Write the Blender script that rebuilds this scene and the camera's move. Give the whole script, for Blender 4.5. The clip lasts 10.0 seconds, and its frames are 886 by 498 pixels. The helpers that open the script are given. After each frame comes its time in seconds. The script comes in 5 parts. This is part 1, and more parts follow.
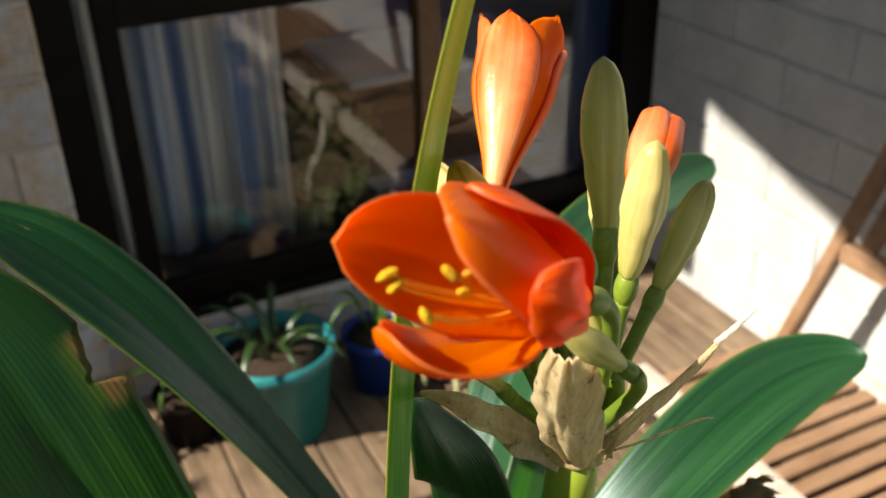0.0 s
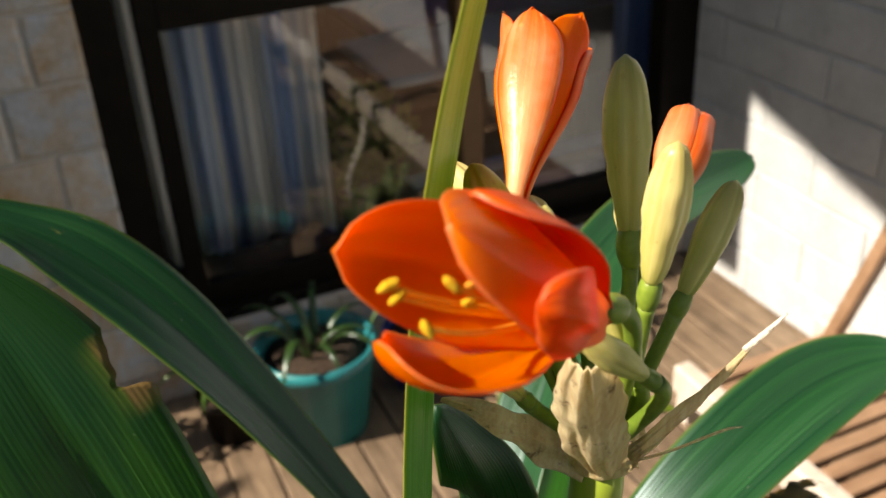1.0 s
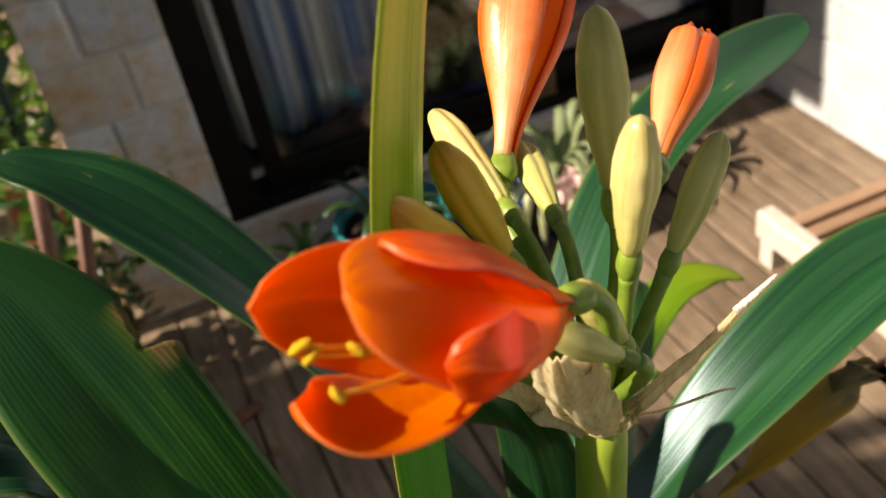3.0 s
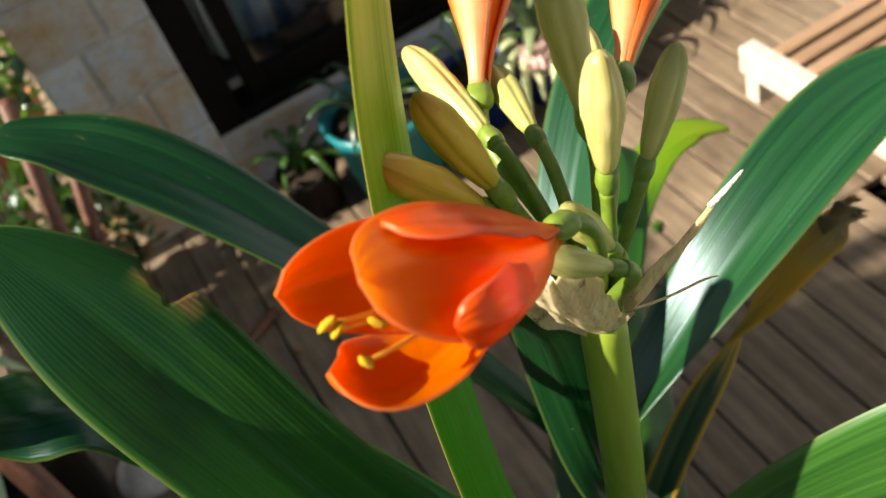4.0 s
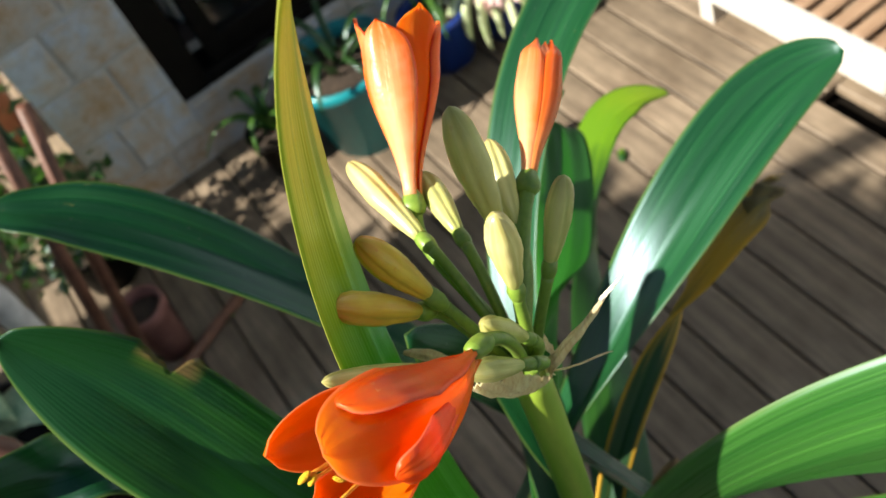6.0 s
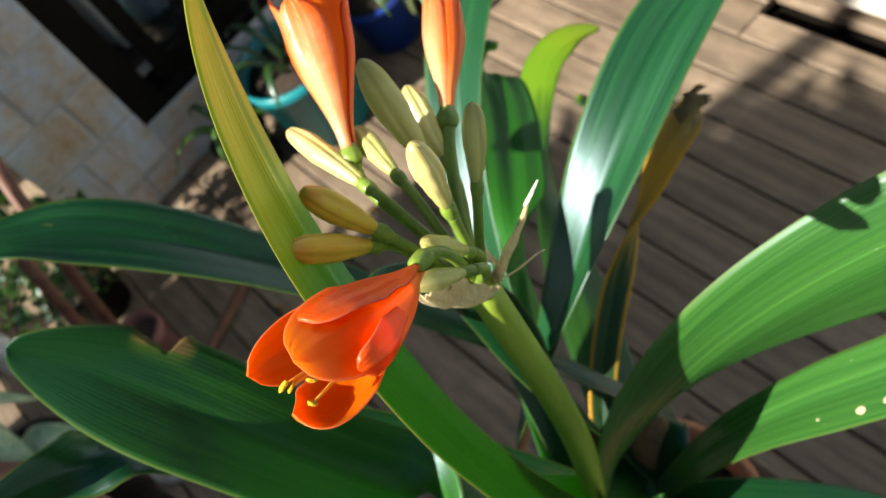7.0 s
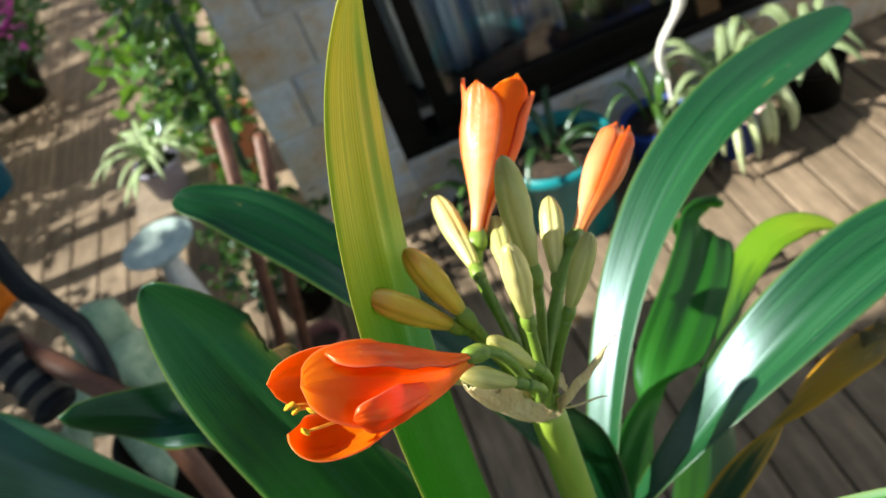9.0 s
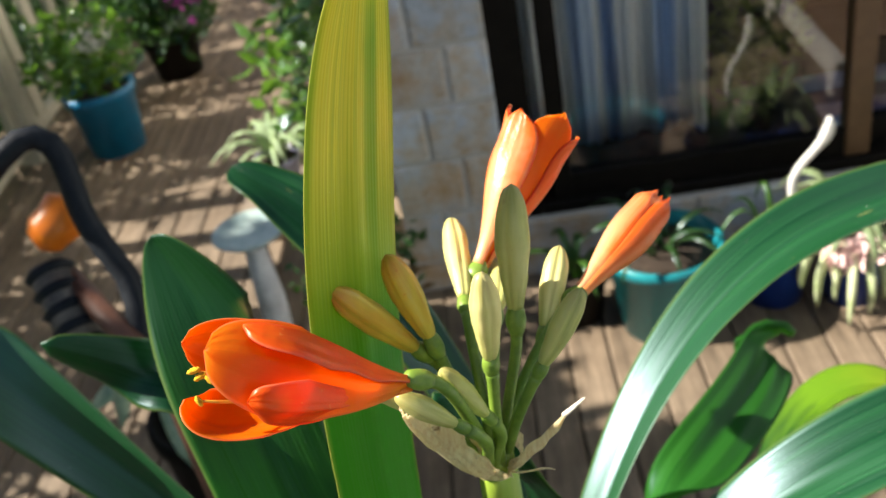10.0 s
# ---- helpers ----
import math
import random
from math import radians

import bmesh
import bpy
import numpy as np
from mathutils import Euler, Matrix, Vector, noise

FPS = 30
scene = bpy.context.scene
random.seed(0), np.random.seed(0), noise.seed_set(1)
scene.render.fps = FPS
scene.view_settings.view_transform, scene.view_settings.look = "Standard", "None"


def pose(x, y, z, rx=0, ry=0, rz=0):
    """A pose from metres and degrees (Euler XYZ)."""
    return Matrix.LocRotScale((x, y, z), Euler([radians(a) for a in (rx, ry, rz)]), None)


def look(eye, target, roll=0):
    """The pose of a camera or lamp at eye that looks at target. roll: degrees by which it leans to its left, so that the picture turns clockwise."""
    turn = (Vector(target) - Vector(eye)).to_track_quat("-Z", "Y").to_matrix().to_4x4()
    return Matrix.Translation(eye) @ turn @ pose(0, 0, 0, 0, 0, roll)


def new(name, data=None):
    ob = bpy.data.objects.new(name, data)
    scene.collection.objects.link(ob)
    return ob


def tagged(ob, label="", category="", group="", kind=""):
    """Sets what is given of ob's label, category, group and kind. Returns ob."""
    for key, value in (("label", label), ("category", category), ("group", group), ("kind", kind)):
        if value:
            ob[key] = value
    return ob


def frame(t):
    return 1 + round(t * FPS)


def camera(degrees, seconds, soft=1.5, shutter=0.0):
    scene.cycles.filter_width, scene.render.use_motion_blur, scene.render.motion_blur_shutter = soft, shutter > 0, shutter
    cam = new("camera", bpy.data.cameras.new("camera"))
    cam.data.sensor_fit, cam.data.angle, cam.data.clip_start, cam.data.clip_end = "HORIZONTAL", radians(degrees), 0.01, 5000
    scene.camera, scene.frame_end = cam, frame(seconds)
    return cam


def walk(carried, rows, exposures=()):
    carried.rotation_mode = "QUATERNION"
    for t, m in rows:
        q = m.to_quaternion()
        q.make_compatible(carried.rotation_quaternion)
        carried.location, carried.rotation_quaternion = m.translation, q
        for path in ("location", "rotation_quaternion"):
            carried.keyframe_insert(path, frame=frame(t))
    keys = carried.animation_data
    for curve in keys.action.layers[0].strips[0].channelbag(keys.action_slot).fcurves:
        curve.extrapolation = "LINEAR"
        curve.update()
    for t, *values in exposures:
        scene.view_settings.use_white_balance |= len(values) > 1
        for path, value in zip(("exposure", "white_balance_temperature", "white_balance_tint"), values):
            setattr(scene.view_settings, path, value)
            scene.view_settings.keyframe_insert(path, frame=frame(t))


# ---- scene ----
cam = camera(49.0, 10.0)
PATH = [
    (0.0, 0.0014, 0.0019, 1.4312, 60.93, 1.22, -26.59),
    (0.5, 0.0108, 0.0013, 1.4314, 60.82, 2.24, -24.37),
    (1.0, 0.0077, 0.0041, 1.4301, 60.85, 2.74, -24.60),
    (1.5, 0.0125, 0.0115, 1.4254, 60.45, 3.77, -23.18),
    (2.0, 0.0226, 0.0100, 1.4277, 60.17, 5.15, -22.78),
    (2.5, 0.0235, 0.0093, 1.4311, 56.29, 6.84, -23.09),
    (2.7, 0.0294, 0.0105, 1.4357, 54.87, 7.41, -22.65),
    (3.8, 0.0378, 0.0082, 1.4626, 45.31, 14.47, -27.62),
    (4.0, 0.0367, 0.0053, 1.4630, 44.00, 15.27, -28.77),
    (4.5, 0.0395, 0.0105, 1.4754, 40.03, 17.98, -32.33),
    (5.0, 0.0449, 0.0114, 1.4859, 38.27, 18.39, -32.97),
    (5.2, 0.0484, 0.0022, 1.4948, 38.25, 18.43, -33.16),
    (6.3, 0.0613, -0.0135, 1.5238, 38.06, 17.83, -34.16),
    (6.5, 0.0604, -0.0210, 1.5221, 37.89, 18.65, -35.11),
    (7.0, 0.0565, -0.0427, 1.5328, 33.60, 23.32, -43.02),
    (7.5, 0.0616, -0.0522, 1.5401, 30.40, 27.14, -47.15),
    (8.0, 0.0755, -0.0539, 1.5494, 32.57, 29.41, -42.46),
    (8.5, 0.0847, -0.0538, 1.5408, 42.92, 24.15, -28.72),
    (9.0, 0.0857, -0.0667, 1.5255, 49.06, 18.16, -15.72),
    (9.5, 0.0980, -0.0684, 1.5171, 54.56, 13.27, -8.11),
    (10.0, 0.1129, -0.0621, 1.4982, 55.99, 9.47, -1.10),
]
walk(cam, [(t, pose(*row)) for t, *row in PATH], [(0.0, 0.90, 7700, 17), (2.5, 0.86, 8050, 22), (3.8, 1.06, 7450, 14), (5.0, 1.36, 6700, 9), (6.5, 1.28, 6550, 8), (7.5, 1.40, 6700, 14), (8.0, 1.48, 6500, 9), (8.5, 1.41, 6450, 5), (10.0, 1.46, 6600, 11)])
# shallow focus of a small lens held close to the flower
cam.data.dof.use_dof, cam.data.dof.focus_distance, cam.data.dof.aperture_fstop = True, 0.212, 26.0

# ---- light ----
SUN_FROM = Vector((-0.76, 0.03, 0.65)).normalized()
world = bpy.data.worlds.new("sky")
scene.world = world
world.use_nodes = True
wn = world.node_tree.nodes
sky = wn.new("ShaderNodeTexSky")
sky.sky_type, sky.sun_disc = "NISHITA", False
sky.sun_elevation = math.asin(SUN_FROM.z)
sky.sun_rotation = math.atan2(SUN_FROM.x, SUN_FROM.y)
wn["Background"].inputs[1].default_value = 0.042
world.node_tree.links.new(sky.outputs[0], wn["Background"].inputs[0])
sun = new("sun", bpy.data.lights.new("sun", "SUN"))
sun.data.energy, sun.data.angle, sun.data.color = 5.0, radians(0.5), (1.0, 0.93, 0.82)
sun.matrix_world = look(SUN_FROM * 20, (0, 0, 0))


# ---- materials ----


def material(name, rough=0.6, metal=0.0, spec=0.5):
    m = bpy.data.materials.new(name)
    m.use_nodes = True
    n = m.node_tree.nodes
    b = n["Principled BSDF"]
    b.inputs["Roughness"].default_value = rough
    b.inputs["Metallic"].default_value = metal
    b.inputs["Specular IOR Level"].default_value = spec
    return m, n, m.node_tree.links, b


def ramp(n, l, fac, stops):
    r = n.new("ShaderNodeValToRGB")
    e = r.color_ramp.elements
    while len(e) < len(stops):
        e.new(0.5)
    for el, (p, c) in zip(e, stops):
        el.position, el.color = p, (*c, 1)
    l.new(fac, r.inputs[0])
    return r.outputs[0]


def noise_tex(n, l, scale, detail=4.0, coord="Object", stretch=(1, 1, 1), rough=0.55):
    tc, mp, t = n.new("ShaderNodeTexCoord"), n.new("ShaderNodeMapping"), n.new("ShaderNodeTexNoise")
    mp.inputs["Scale"].default_value = stretch
    t.inputs["Scale"].default_value, t.inputs["Detail"].default_value, t.inputs["Roughness"].default_value = scale, detail, rough
    l.new(tc.outputs[coord], mp.inputs[0])
    l.new(mp.outputs[0], t.inputs[0])
    return t.outputs[0]


def bump(n, l, b, height, strength, distance):
    x = n.new("ShaderNodeBump")
    x.inputs["Strength"].default_value, x.inputs["Distance"].default_value = strength, distance
    l.new(height, x.inputs["Height"])
    l.new(x.outputs[0], b.inputs["Normal"])


def mix(n, l, fac, a, c, mode="MIX"):
    m = n.new("ShaderNodeMix")
    m.data_type, m.blend_type = "RGBA", mode
    for sock, v in ((m.inputs[0], fac), (m.inputs[6], a), (m.inputs[7], c)):
        if hasattr(v, "is_output"):
            l.new(v, sock)
        elif isinstance(v, (int, float)):
            sock.default_value = v
        else:
            sock.default_value = (*v, 1)
    return m.outputs[2]


def translucent(m, n, l, b, colour, share):
    """Lets part of the light through a thin leaf or petal."""
    t, s = n.new("ShaderNodeBsdfTranslucent"), n.new("ShaderNodeMixShader")
    if hasattr(colour, "is_output"):
        l.new(colour, t.inputs[0])
    else:
        t.inputs[0].default_value = (*colour, 1)
    s.inputs[0].default_value = share
    l.new(b.outputs[0], s.inputs[1])
    l.new(t.outputs[0], s.inputs[2])
    l.new(s.outputs[0], n["Material Output"].inputs[0])


def uv(n):
    t = n.new("ShaderNodeSeparateXYZ")
    c = n.new("ShaderNodeTexCoord")
    n.id_data.links.new(c.outputs["UV"], t.inputs[0])
    return t.outputs[0], t.outputs[1]


def noisy(name, dark, light, scale, rough=0.6, detail=4.0, stretch=(1, 1, 1), bump_by=0.2, depth=0.002, metal=0.0, spec=0.5, fine=6.0):
    m, n, l, b = material(name, rough, metal, spec)
    a = noise_tex(n, l, scale, detail, stretch=stretch)
    f = noise_tex(n, l, scale * fine, 3.0, stretch=stretch)
    c = ramp(n, l, a, [(0.3, dark), (0.7, light)])
    c = mix(n, l, 0.25, c, ramp(n, l, f, [(0.35, dark), (0.65, light)]))
    l.new(c, b.inputs["Base Color"])
    bump(n, l, b, f, bump_by, depth)
    return m


def leaf_material(name, dark, mid, through_colour, share, rough=0.3, tip=None, stripe=None, edge=None, coat=0.12, spec=0.35, veins=0.26, margin=0.035, callus=False):
    """Strap leaf: veins run along it. tip = (from, colour, end colour) recolours its end, by withering or shade, stripe
    runs a darker band along it, callus browns the rim of a bite.
    """
    m, n, l, b = material(name, rough, spec=spec)
    b.inputs["Coat Weight"].default_value = coat
    # blue tint puts the sky's colour into the sheen
    b.inputs["Specular Tint"].default_value = (0.58, 0.84, 1.0, 1.0)
    b.inputs["Coat Roughness"].default_value = max(0.2, rough - 0.06)
    u, v = uv(n)
    co = n.new("ShaderNodeCombineXYZ")
    l.new(u, co.inputs[0])
    vs = n.new("ShaderNodeMath")
    vs.operation = "MULTIPLY"
    vs.inputs[1].default_value = 0.25
    l.new(v, vs.inputs[0])
    l.new(vs.outputs[0], co.inputs[1])
    oi = n.new("ShaderNodeObjectInfo")
    l.new(oi.outputs["Random"], co.inputs[2])
    w = n.new("ShaderNodeTexWave")
    w.inputs["Scale"].default_value, w.inputs["Distortion"].default_value, w.inputs["Detail"].default_value = 9.0, 0.7, 2.0
    l.new(co.outputs[0], w.inputs[0])

    def streak(scale, stretch, detail=5.0):
        t, st = n.new("ShaderNodeTexNoise"), n.new("ShaderNodeMapping")
        t.inputs["Scale"].default_value, t.inputs["Detail"].default_value = scale, detail
        st.inputs["Scale"].default_value = stretch
        l.new(co.outputs[0], st.inputs[0])
        l.new(st.outputs[0], t.inputs[0])
        return t.outputs[0]
    broad, fine = streak(5.0, (2.6, 0.6, 8.0)), streak(30.0, (1.2, 0.30, 8.0), 3.0)
    blotch = streak(9.0, (1.0, 3.5, 5.0), 4.0)
    c = ramp(n, l, broad, [(0.32, dark), (0.7, mid)])
    c = mix(n, l, veins, c, ramp(n, l, fine, [(0.35, dark), (0.65, mid)]))
    thread = ramp(n, l, streak(46.0, (0.95, 0.10, 8.0), 2.0), [(0.40, (0.0,) * 3), (0.62, (veins * 0.9,) * 3)])
    c = mix(n, l, thread, c, [q * 0.55 for q in dark])
    hair = ramp(n, l, streak(58.0, (0.85, 0.07, 5.0), 1.0), [(0.60, (0.0,) * 3), (0.68, (0.30,) * 3)])
    c = mix(n, l, hair, c, [min(1.0, q * 2.0 + 0.01) for q in mid])
    c = mix(n, l, 0.14, c, ramp(n, l, w.outputs[1], [(0.2, dark), (0.8, mid)]))
    thru = through_colour
    if stripe:
        band = ramp(n, l, u, [(0.0, (0.5,) * 3), (0.07, (0.10,) * 3), (0.20, (0.05,) * 3), (0.27, (0.75,) * 3), (0.36, (0.65,) * 3), (0.46, (0.05,) * 3), (0.90, (0.05,) * 3), (1.0, (0.7,) * 3)])
        band = mix(n, l, 1.0, band, ramp(n, l, v, [(0.86, (1.0,) * 3), (0.97, (0.25,) * 3)]), "MULTIPLY")
        lo = ramp(n, l, v, [(0.58, (1.0,) * 3), (0.80, (0.0,) * 3)])
        lines = ramp(n, l, fine, [(0.46, (0.0,) * 3), (0.62, (0.4,) * 3)])
        f = mix(n, l, 1.0, mix(n, l, 1.0, band, lo, "LIGHTEN"), lines, "LIGHTEN")
        c = mix(n, l, f, c, stripe[0])
        thru = mix(n, l, f, thru, stripe[1])
    spot = ramp(n, l, blotch, [(0.735, (0.0,) * 3), (0.76, (0.7,) * 3)])
    c = mix(n, l, spot, c, (0.35, 0.36, 0.10))
    dust = ramp(n, l, noise_tex(n, l, 620.0, 2.0), [(0.745, (0.0,) * 3), (0.775, (0.55,) * 3)])
    c = mix(n, l, dust, c, (0.46, 0.52, 0.42))
    if tip:
        k = mix(n, l, 0.22, v, blotch)
        f = ramp(n, l, k, [(tip[0] - 0.08, (0.0,) * 3), (tip[0] + 0.06, (1.0,) * 3)])
        end_tone = mix(n, l, ramp(n, l, k, [(tip[0] + 0.12, (0.0,) * 3), (tip[0] + 0.30, (1.0,) * 3)]), tip[1], tip[2])
        c = mix(n, l, f, c, end_tone)
        thru = mix(n, l, f, thru, end_tone)
    if edge:
        rim = ramp(n, l, u, [(0.0, (0.9,) * 3), (margin, (0.0,) * 3), (1 - margin, (0.0,) * 3), (1.0, (0.9,) * 3)])
        c = mix(n, l, rim, c, edge)
    if callus:
        near = ramp(n, l, v, [(0.775, (0.0,) * 3), (0.795, (1.0,) * 3), (0.85, (1.0,) * 3), (0.87, (0.0,) * 3)])
        for lo, hi, tone in ((0.72, 0.92, (0.13, 0.22, 0.025)), (0.815, 0.85, (0.24, 0.15, 0.06))):
            k = mix(n, l, 0.10, u, blotch)
            c = mix(n, l, mix(n, l, 1.0, near, ramp(n, l, k, [(lo, (0.0,) * 3), (hi, (0.9,) * 3)]), "MULTIPLY"), c, tone)
    l.new(c, b.inputs["Base Color"])
    h = n.new("ShaderNodeMath")
    h.operation = "MULTIPLY_ADD"
    h.inputs[1].default_value = 0.3
    l.new(w.outputs[1], h.inputs[0])
    l.new(fine, h.inputs[2])
    bump(n, l, b, h.outputs[0], 0.16 + 0.4 * veins, 0.0006)
    ru = n.new("ShaderNodeMapRange")
    ru.inputs[1].default_value, ru.inputs[2].default_value, ru.inputs[3].default_value, ru.inputs[4].default_value = 0.3, 0.7, rough - 0.07, rough + 0.12
    l.new(fine, ru.inputs[0])
    l.new(ru.outputs[0], b.inputs["Roughness"])
    l.new(ru.outputs[0], b.inputs["Coat Roughness"])
    translucent(m, n, l, b, thru, share)
    return m


def petal_material(name, deep, bright, pale, share=0.35, veins=0.25, turn=0.30, heart=0.0, edge=None, coat=0.10):
    m, n, l, b = material(name, 0.33, spec=0.45)
    b.inputs["Coat Weight"].default_value, b.inputs["Coat Roughness"].default_value = coat, 0.26
    b.inputs["Specular Tint"].default_value = (1.0, 0.90, 0.80, 1.0)
    u, v = uv(n)
    grain = noise_tex(n, l, 420.0, 3.0)
    patch = noise_tex(n, l, 75.0, 3.0)
    streak = n.new("ShaderNodeTexNoise")
    co = n.new("ShaderNodeCombineXYZ")
    k = n.new("ShaderNodeMath")
    k.operation = "MULTIPLY"
    k.inputs[1].default_value = 0.12
    oi = n.new("ShaderNodeObjectInfo")
    l.new(v, k.inputs[0])
    l.new(u, co.inputs[0])
    l.new(k.outputs[0], co.inputs[1])
    l.new(oi.outputs["Random"], co.inputs[2])
    l.new(co.outputs[0], streak.inputs[0])
    streak.inputs["Scale"].default_value, streak.inputs["Detail"].default_value = 11.0, 4.0
    along = ramp(n, l, v, [(0.0, pale), (turn, bright), (min(0.95, turn + 0.36), deep), (1.0, deep)])
    c = mix(n, l, veins, along, ramp(n, l, streak.outputs[0], [(0.36, deep), (0.5, bright), (0.66, pale)]))
    c = mix(n, l, 0.32, c, ramp(n, l, patch, [(0.34, deep), (0.52, bright), (0.72, pale)]))
    if heart:
        band = ramp(n, l, u, [(0.10, (0.0,) * 3), (0.42, (heart,) * 3), (0.60, (heart,) * 3), (0.90, (0.0,) * 3)])
        fade = ramp(n, l, v, [(0.45, (1.0,) * 3), (0.95, (0.0,) * 3)])
        c = mix(n, l, mix(n, l, 1.0, band, fade, "MULTIPLY"), c, pale)
    if edge:
        rim = ramp(n, l, u, [(0.0, (0.9,) * 3), (0.04, (0.0,) * 3), (0.96, (0.0,) * 3), (1.0, (0.9,) * 3)])
        c = mix(n, l, rim, c, edge)
    # bright flecks painted in, serving as tiny glints
    fleck = ramp(n, l, grain, [(0.70, (0.0,) * 3), (0.76, (0.5,) * 3)])
    c = mix(n, l, fleck, c, (0.95, 0.45, 0.12))
    l.new(c, b.inputs["Base Color"])
    h = n.new("ShaderNodeMath")
    h.operation = "ADD"
    l.new(grain, h.inputs[0])
    l.new(streak.outputs[0], h.inputs[1])
    bump(n, l, b, h.outputs[0], 0.42, 0.0005)
    translucent(m, n, l, b, c, share)
    return m


EDGE = (0.10, 0.16, 0.03)
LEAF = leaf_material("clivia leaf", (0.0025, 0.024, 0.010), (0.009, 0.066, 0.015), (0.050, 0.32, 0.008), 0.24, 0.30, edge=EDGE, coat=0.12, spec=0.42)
# the bitten leaf's end is painted darker, as in shade
LEAF_MID = leaf_material("bitten clivia leaf", (0.010, 0.062, 0.010), (0.034, 0.145, 0.018), (0.15, 0.52, 0.014), 0.32, 0.30, edge=EDGE, coat=0.08, spec=0.36, tip=(0.72, (0.009, 0.055, 0.013), (0.008, 0.052, 0.016)), callus=True)
LEAF_GLOSS = leaf_material("glossy clivia leaf", (0.003, 0.040, 0.011), (0.010, 0.095, 0.018), (0.05, 0.30, 0.012), 0.14, 0.38, edge=EDGE, coat=0.35, spec=0.9)
LEAF_CUT = leaf_material("ridged dark clivia leaf", (0.011, 0.075, 0.011), (0.030, 0.150, 0.017), (0.10, 0.40, 0.012), 0.30, 0.34, edge=(0.02, 0.07, 0.015), coat=0.0, spec=0.16)
# brighter copy of LEAF, its sunlight in the colour; LEAF serves shaded leaves
LEAF_SUNLIT = leaf_material("sunlit clivia leaf", (0.018, 0.098, 0.016), (0.056, 0.185, 0.029), (0.14, 0.44, 0.03), 0.24, 0.30, edge=EDGE, coat=0.6, spec=0.5)
# lower half coloured dark for the shade of neighbouring leaves
LEAF_LIGHT = leaf_material("yellow-green clivia leaf", (0.012, 0.05, 0.008), (0.03, 0.11, 0.012), (0.05, 0.18, 0.01), 0.32, 0.38, tip=(0.52, (0.13, 0.27, 0.012), (0.19, 0.30, 0.015)))
LEAF_TALL = leaf_material("striped yellow-green clivia leaf", (0.20, 0.26, 0.020), (0.55, 0.50, 0.12), (0.62, 0.56, 0.08), 0.42, 0.33, stripe=((0.030, 0.13, 0.010), (0.11, 0.36, 0.012)), edge=(0.42, 0.44, 0.08), veins=0.5)
LEAF_BROWN = leaf_material("withering clivia leaf", (0.010, 0.045, 0.012), (0.030, 0.080, 0.022), (0.10, 0.22, 0.03), 0.30, 0.5, tip=(0.56, (0.62, 0.38, 0.04), (0.36, 0.27, 0.12)), edge=(0.85, 0.46, 0.02), margin=0.16)
PETAL = petal_material("orange petal", (0.95, 0.220, 0.003), (0.97, 0.335, 0.009), (0.97, 0.52, 0.03), 0.62, 0.16, 0.42, edge=(0.96, 0.34, 0.12))
PETAL_RED = petal_material("red-tipped petal", (0.85, 0.085, 0.008), (0.94, 0.17, 0.007), (0.95, 0.38, 0.03), 0.45, 0.12, 0.16, edge=(0.85, 0.20, 0.09))
PETAL_PALE = petal_material("salmon petal", (0.93, 0.14, 0.012), (0.95, 0.235, 0.035), (0.97, 0.46, 0.16), 0.42, 0.28, 0.32, heart=0.30, edge=(0.88, 0.08, 0.015), coat=0.22)
# for sun-facing petals: cream heart made paler to hold the sun's glare
PETAL_SUN_CREAM = petal_material("cream-hearted petal paled by sun", (0.93, 0.15, 0.014), (0.96, 0.28, 0.045), (0.98, 0.72, 0.42), 0.38, 0.30, 0.34, heart=0.58, edge=(0.88, 0.08, 0.015), coat=0.22)
ANTHER = noisy("yellow pollen", (0.75, 0.42, 0.01), (0.95, 0.68, 0.03), 900, 0.9, bump_by=0.8, depth=0.0006)
FILAMENT = noisy("yellow filament", (0.85, 0.38, 0.03), (0.9, 0.5, 0.05), 300, 0.5)
STEM = noisy("green stem", (0.14, 0.24, 0.02), (0.30, 0.42, 0.05), 45, 0.4, stretch=(1, 1, 0.2), bump_by=0.08, depth=0.0005)
PEDICEL = noisy("green pedicel", (0.085, 0.17, 0.02), (0.22, 0.33, 0.045), 120, 0.4, bump_by=0.1, depth=0.0004)


def papery(name, dark, light):
    m, n, l, b = material(name, 0.7)
    a = noise_tex(n, l, 90.0, 4.0, stretch=(1.6, 1.6, 0.35))
    f = noise_tex(n, l, 700.0, 3.0, stretch=(1.6, 1.6, 0.14))
    stain = ramp(n, l, noise_tex(n, l, 210.0, 5.0, rough=0.7), [(0.60, (0.0,) * 3), (0.70, (0.75,) * 3)])
    c = mix(n, l, 0.45, ramp(n, l, a, [(0.30, dark), (0.58, light)]), ramp(n, l, f, [(0.35, dark), (0.6, light)]))
    c = mix(n, l, stain, c, (0.20, 0.10, 0.04))
    l.new(c, b.inputs["Base Color"])
    bump(n, l, b, f, 0.35, 0.0006)
    translucent(m, n, l, b, c, 0.6)
    return m


BRACT = papery("dry papery bract", (0.68, 0.52, 0.28), (0.92, 0.86, 0.64))
BRACT_PALE = noisy("bleached bract tip", (0.62, 0.54, 0.42), (0.85, 0.80, 0.70), 200, 0.8, stretch=(1, 1, 0.3), bump_by=0.8, depth=0.001)
DRY = noisy("dry leaf litter", (0.10, 0.06, 0.02), (0.36, 0.22, 0.09), 40, 0.7, bump_by=0.4, depth=0.001)
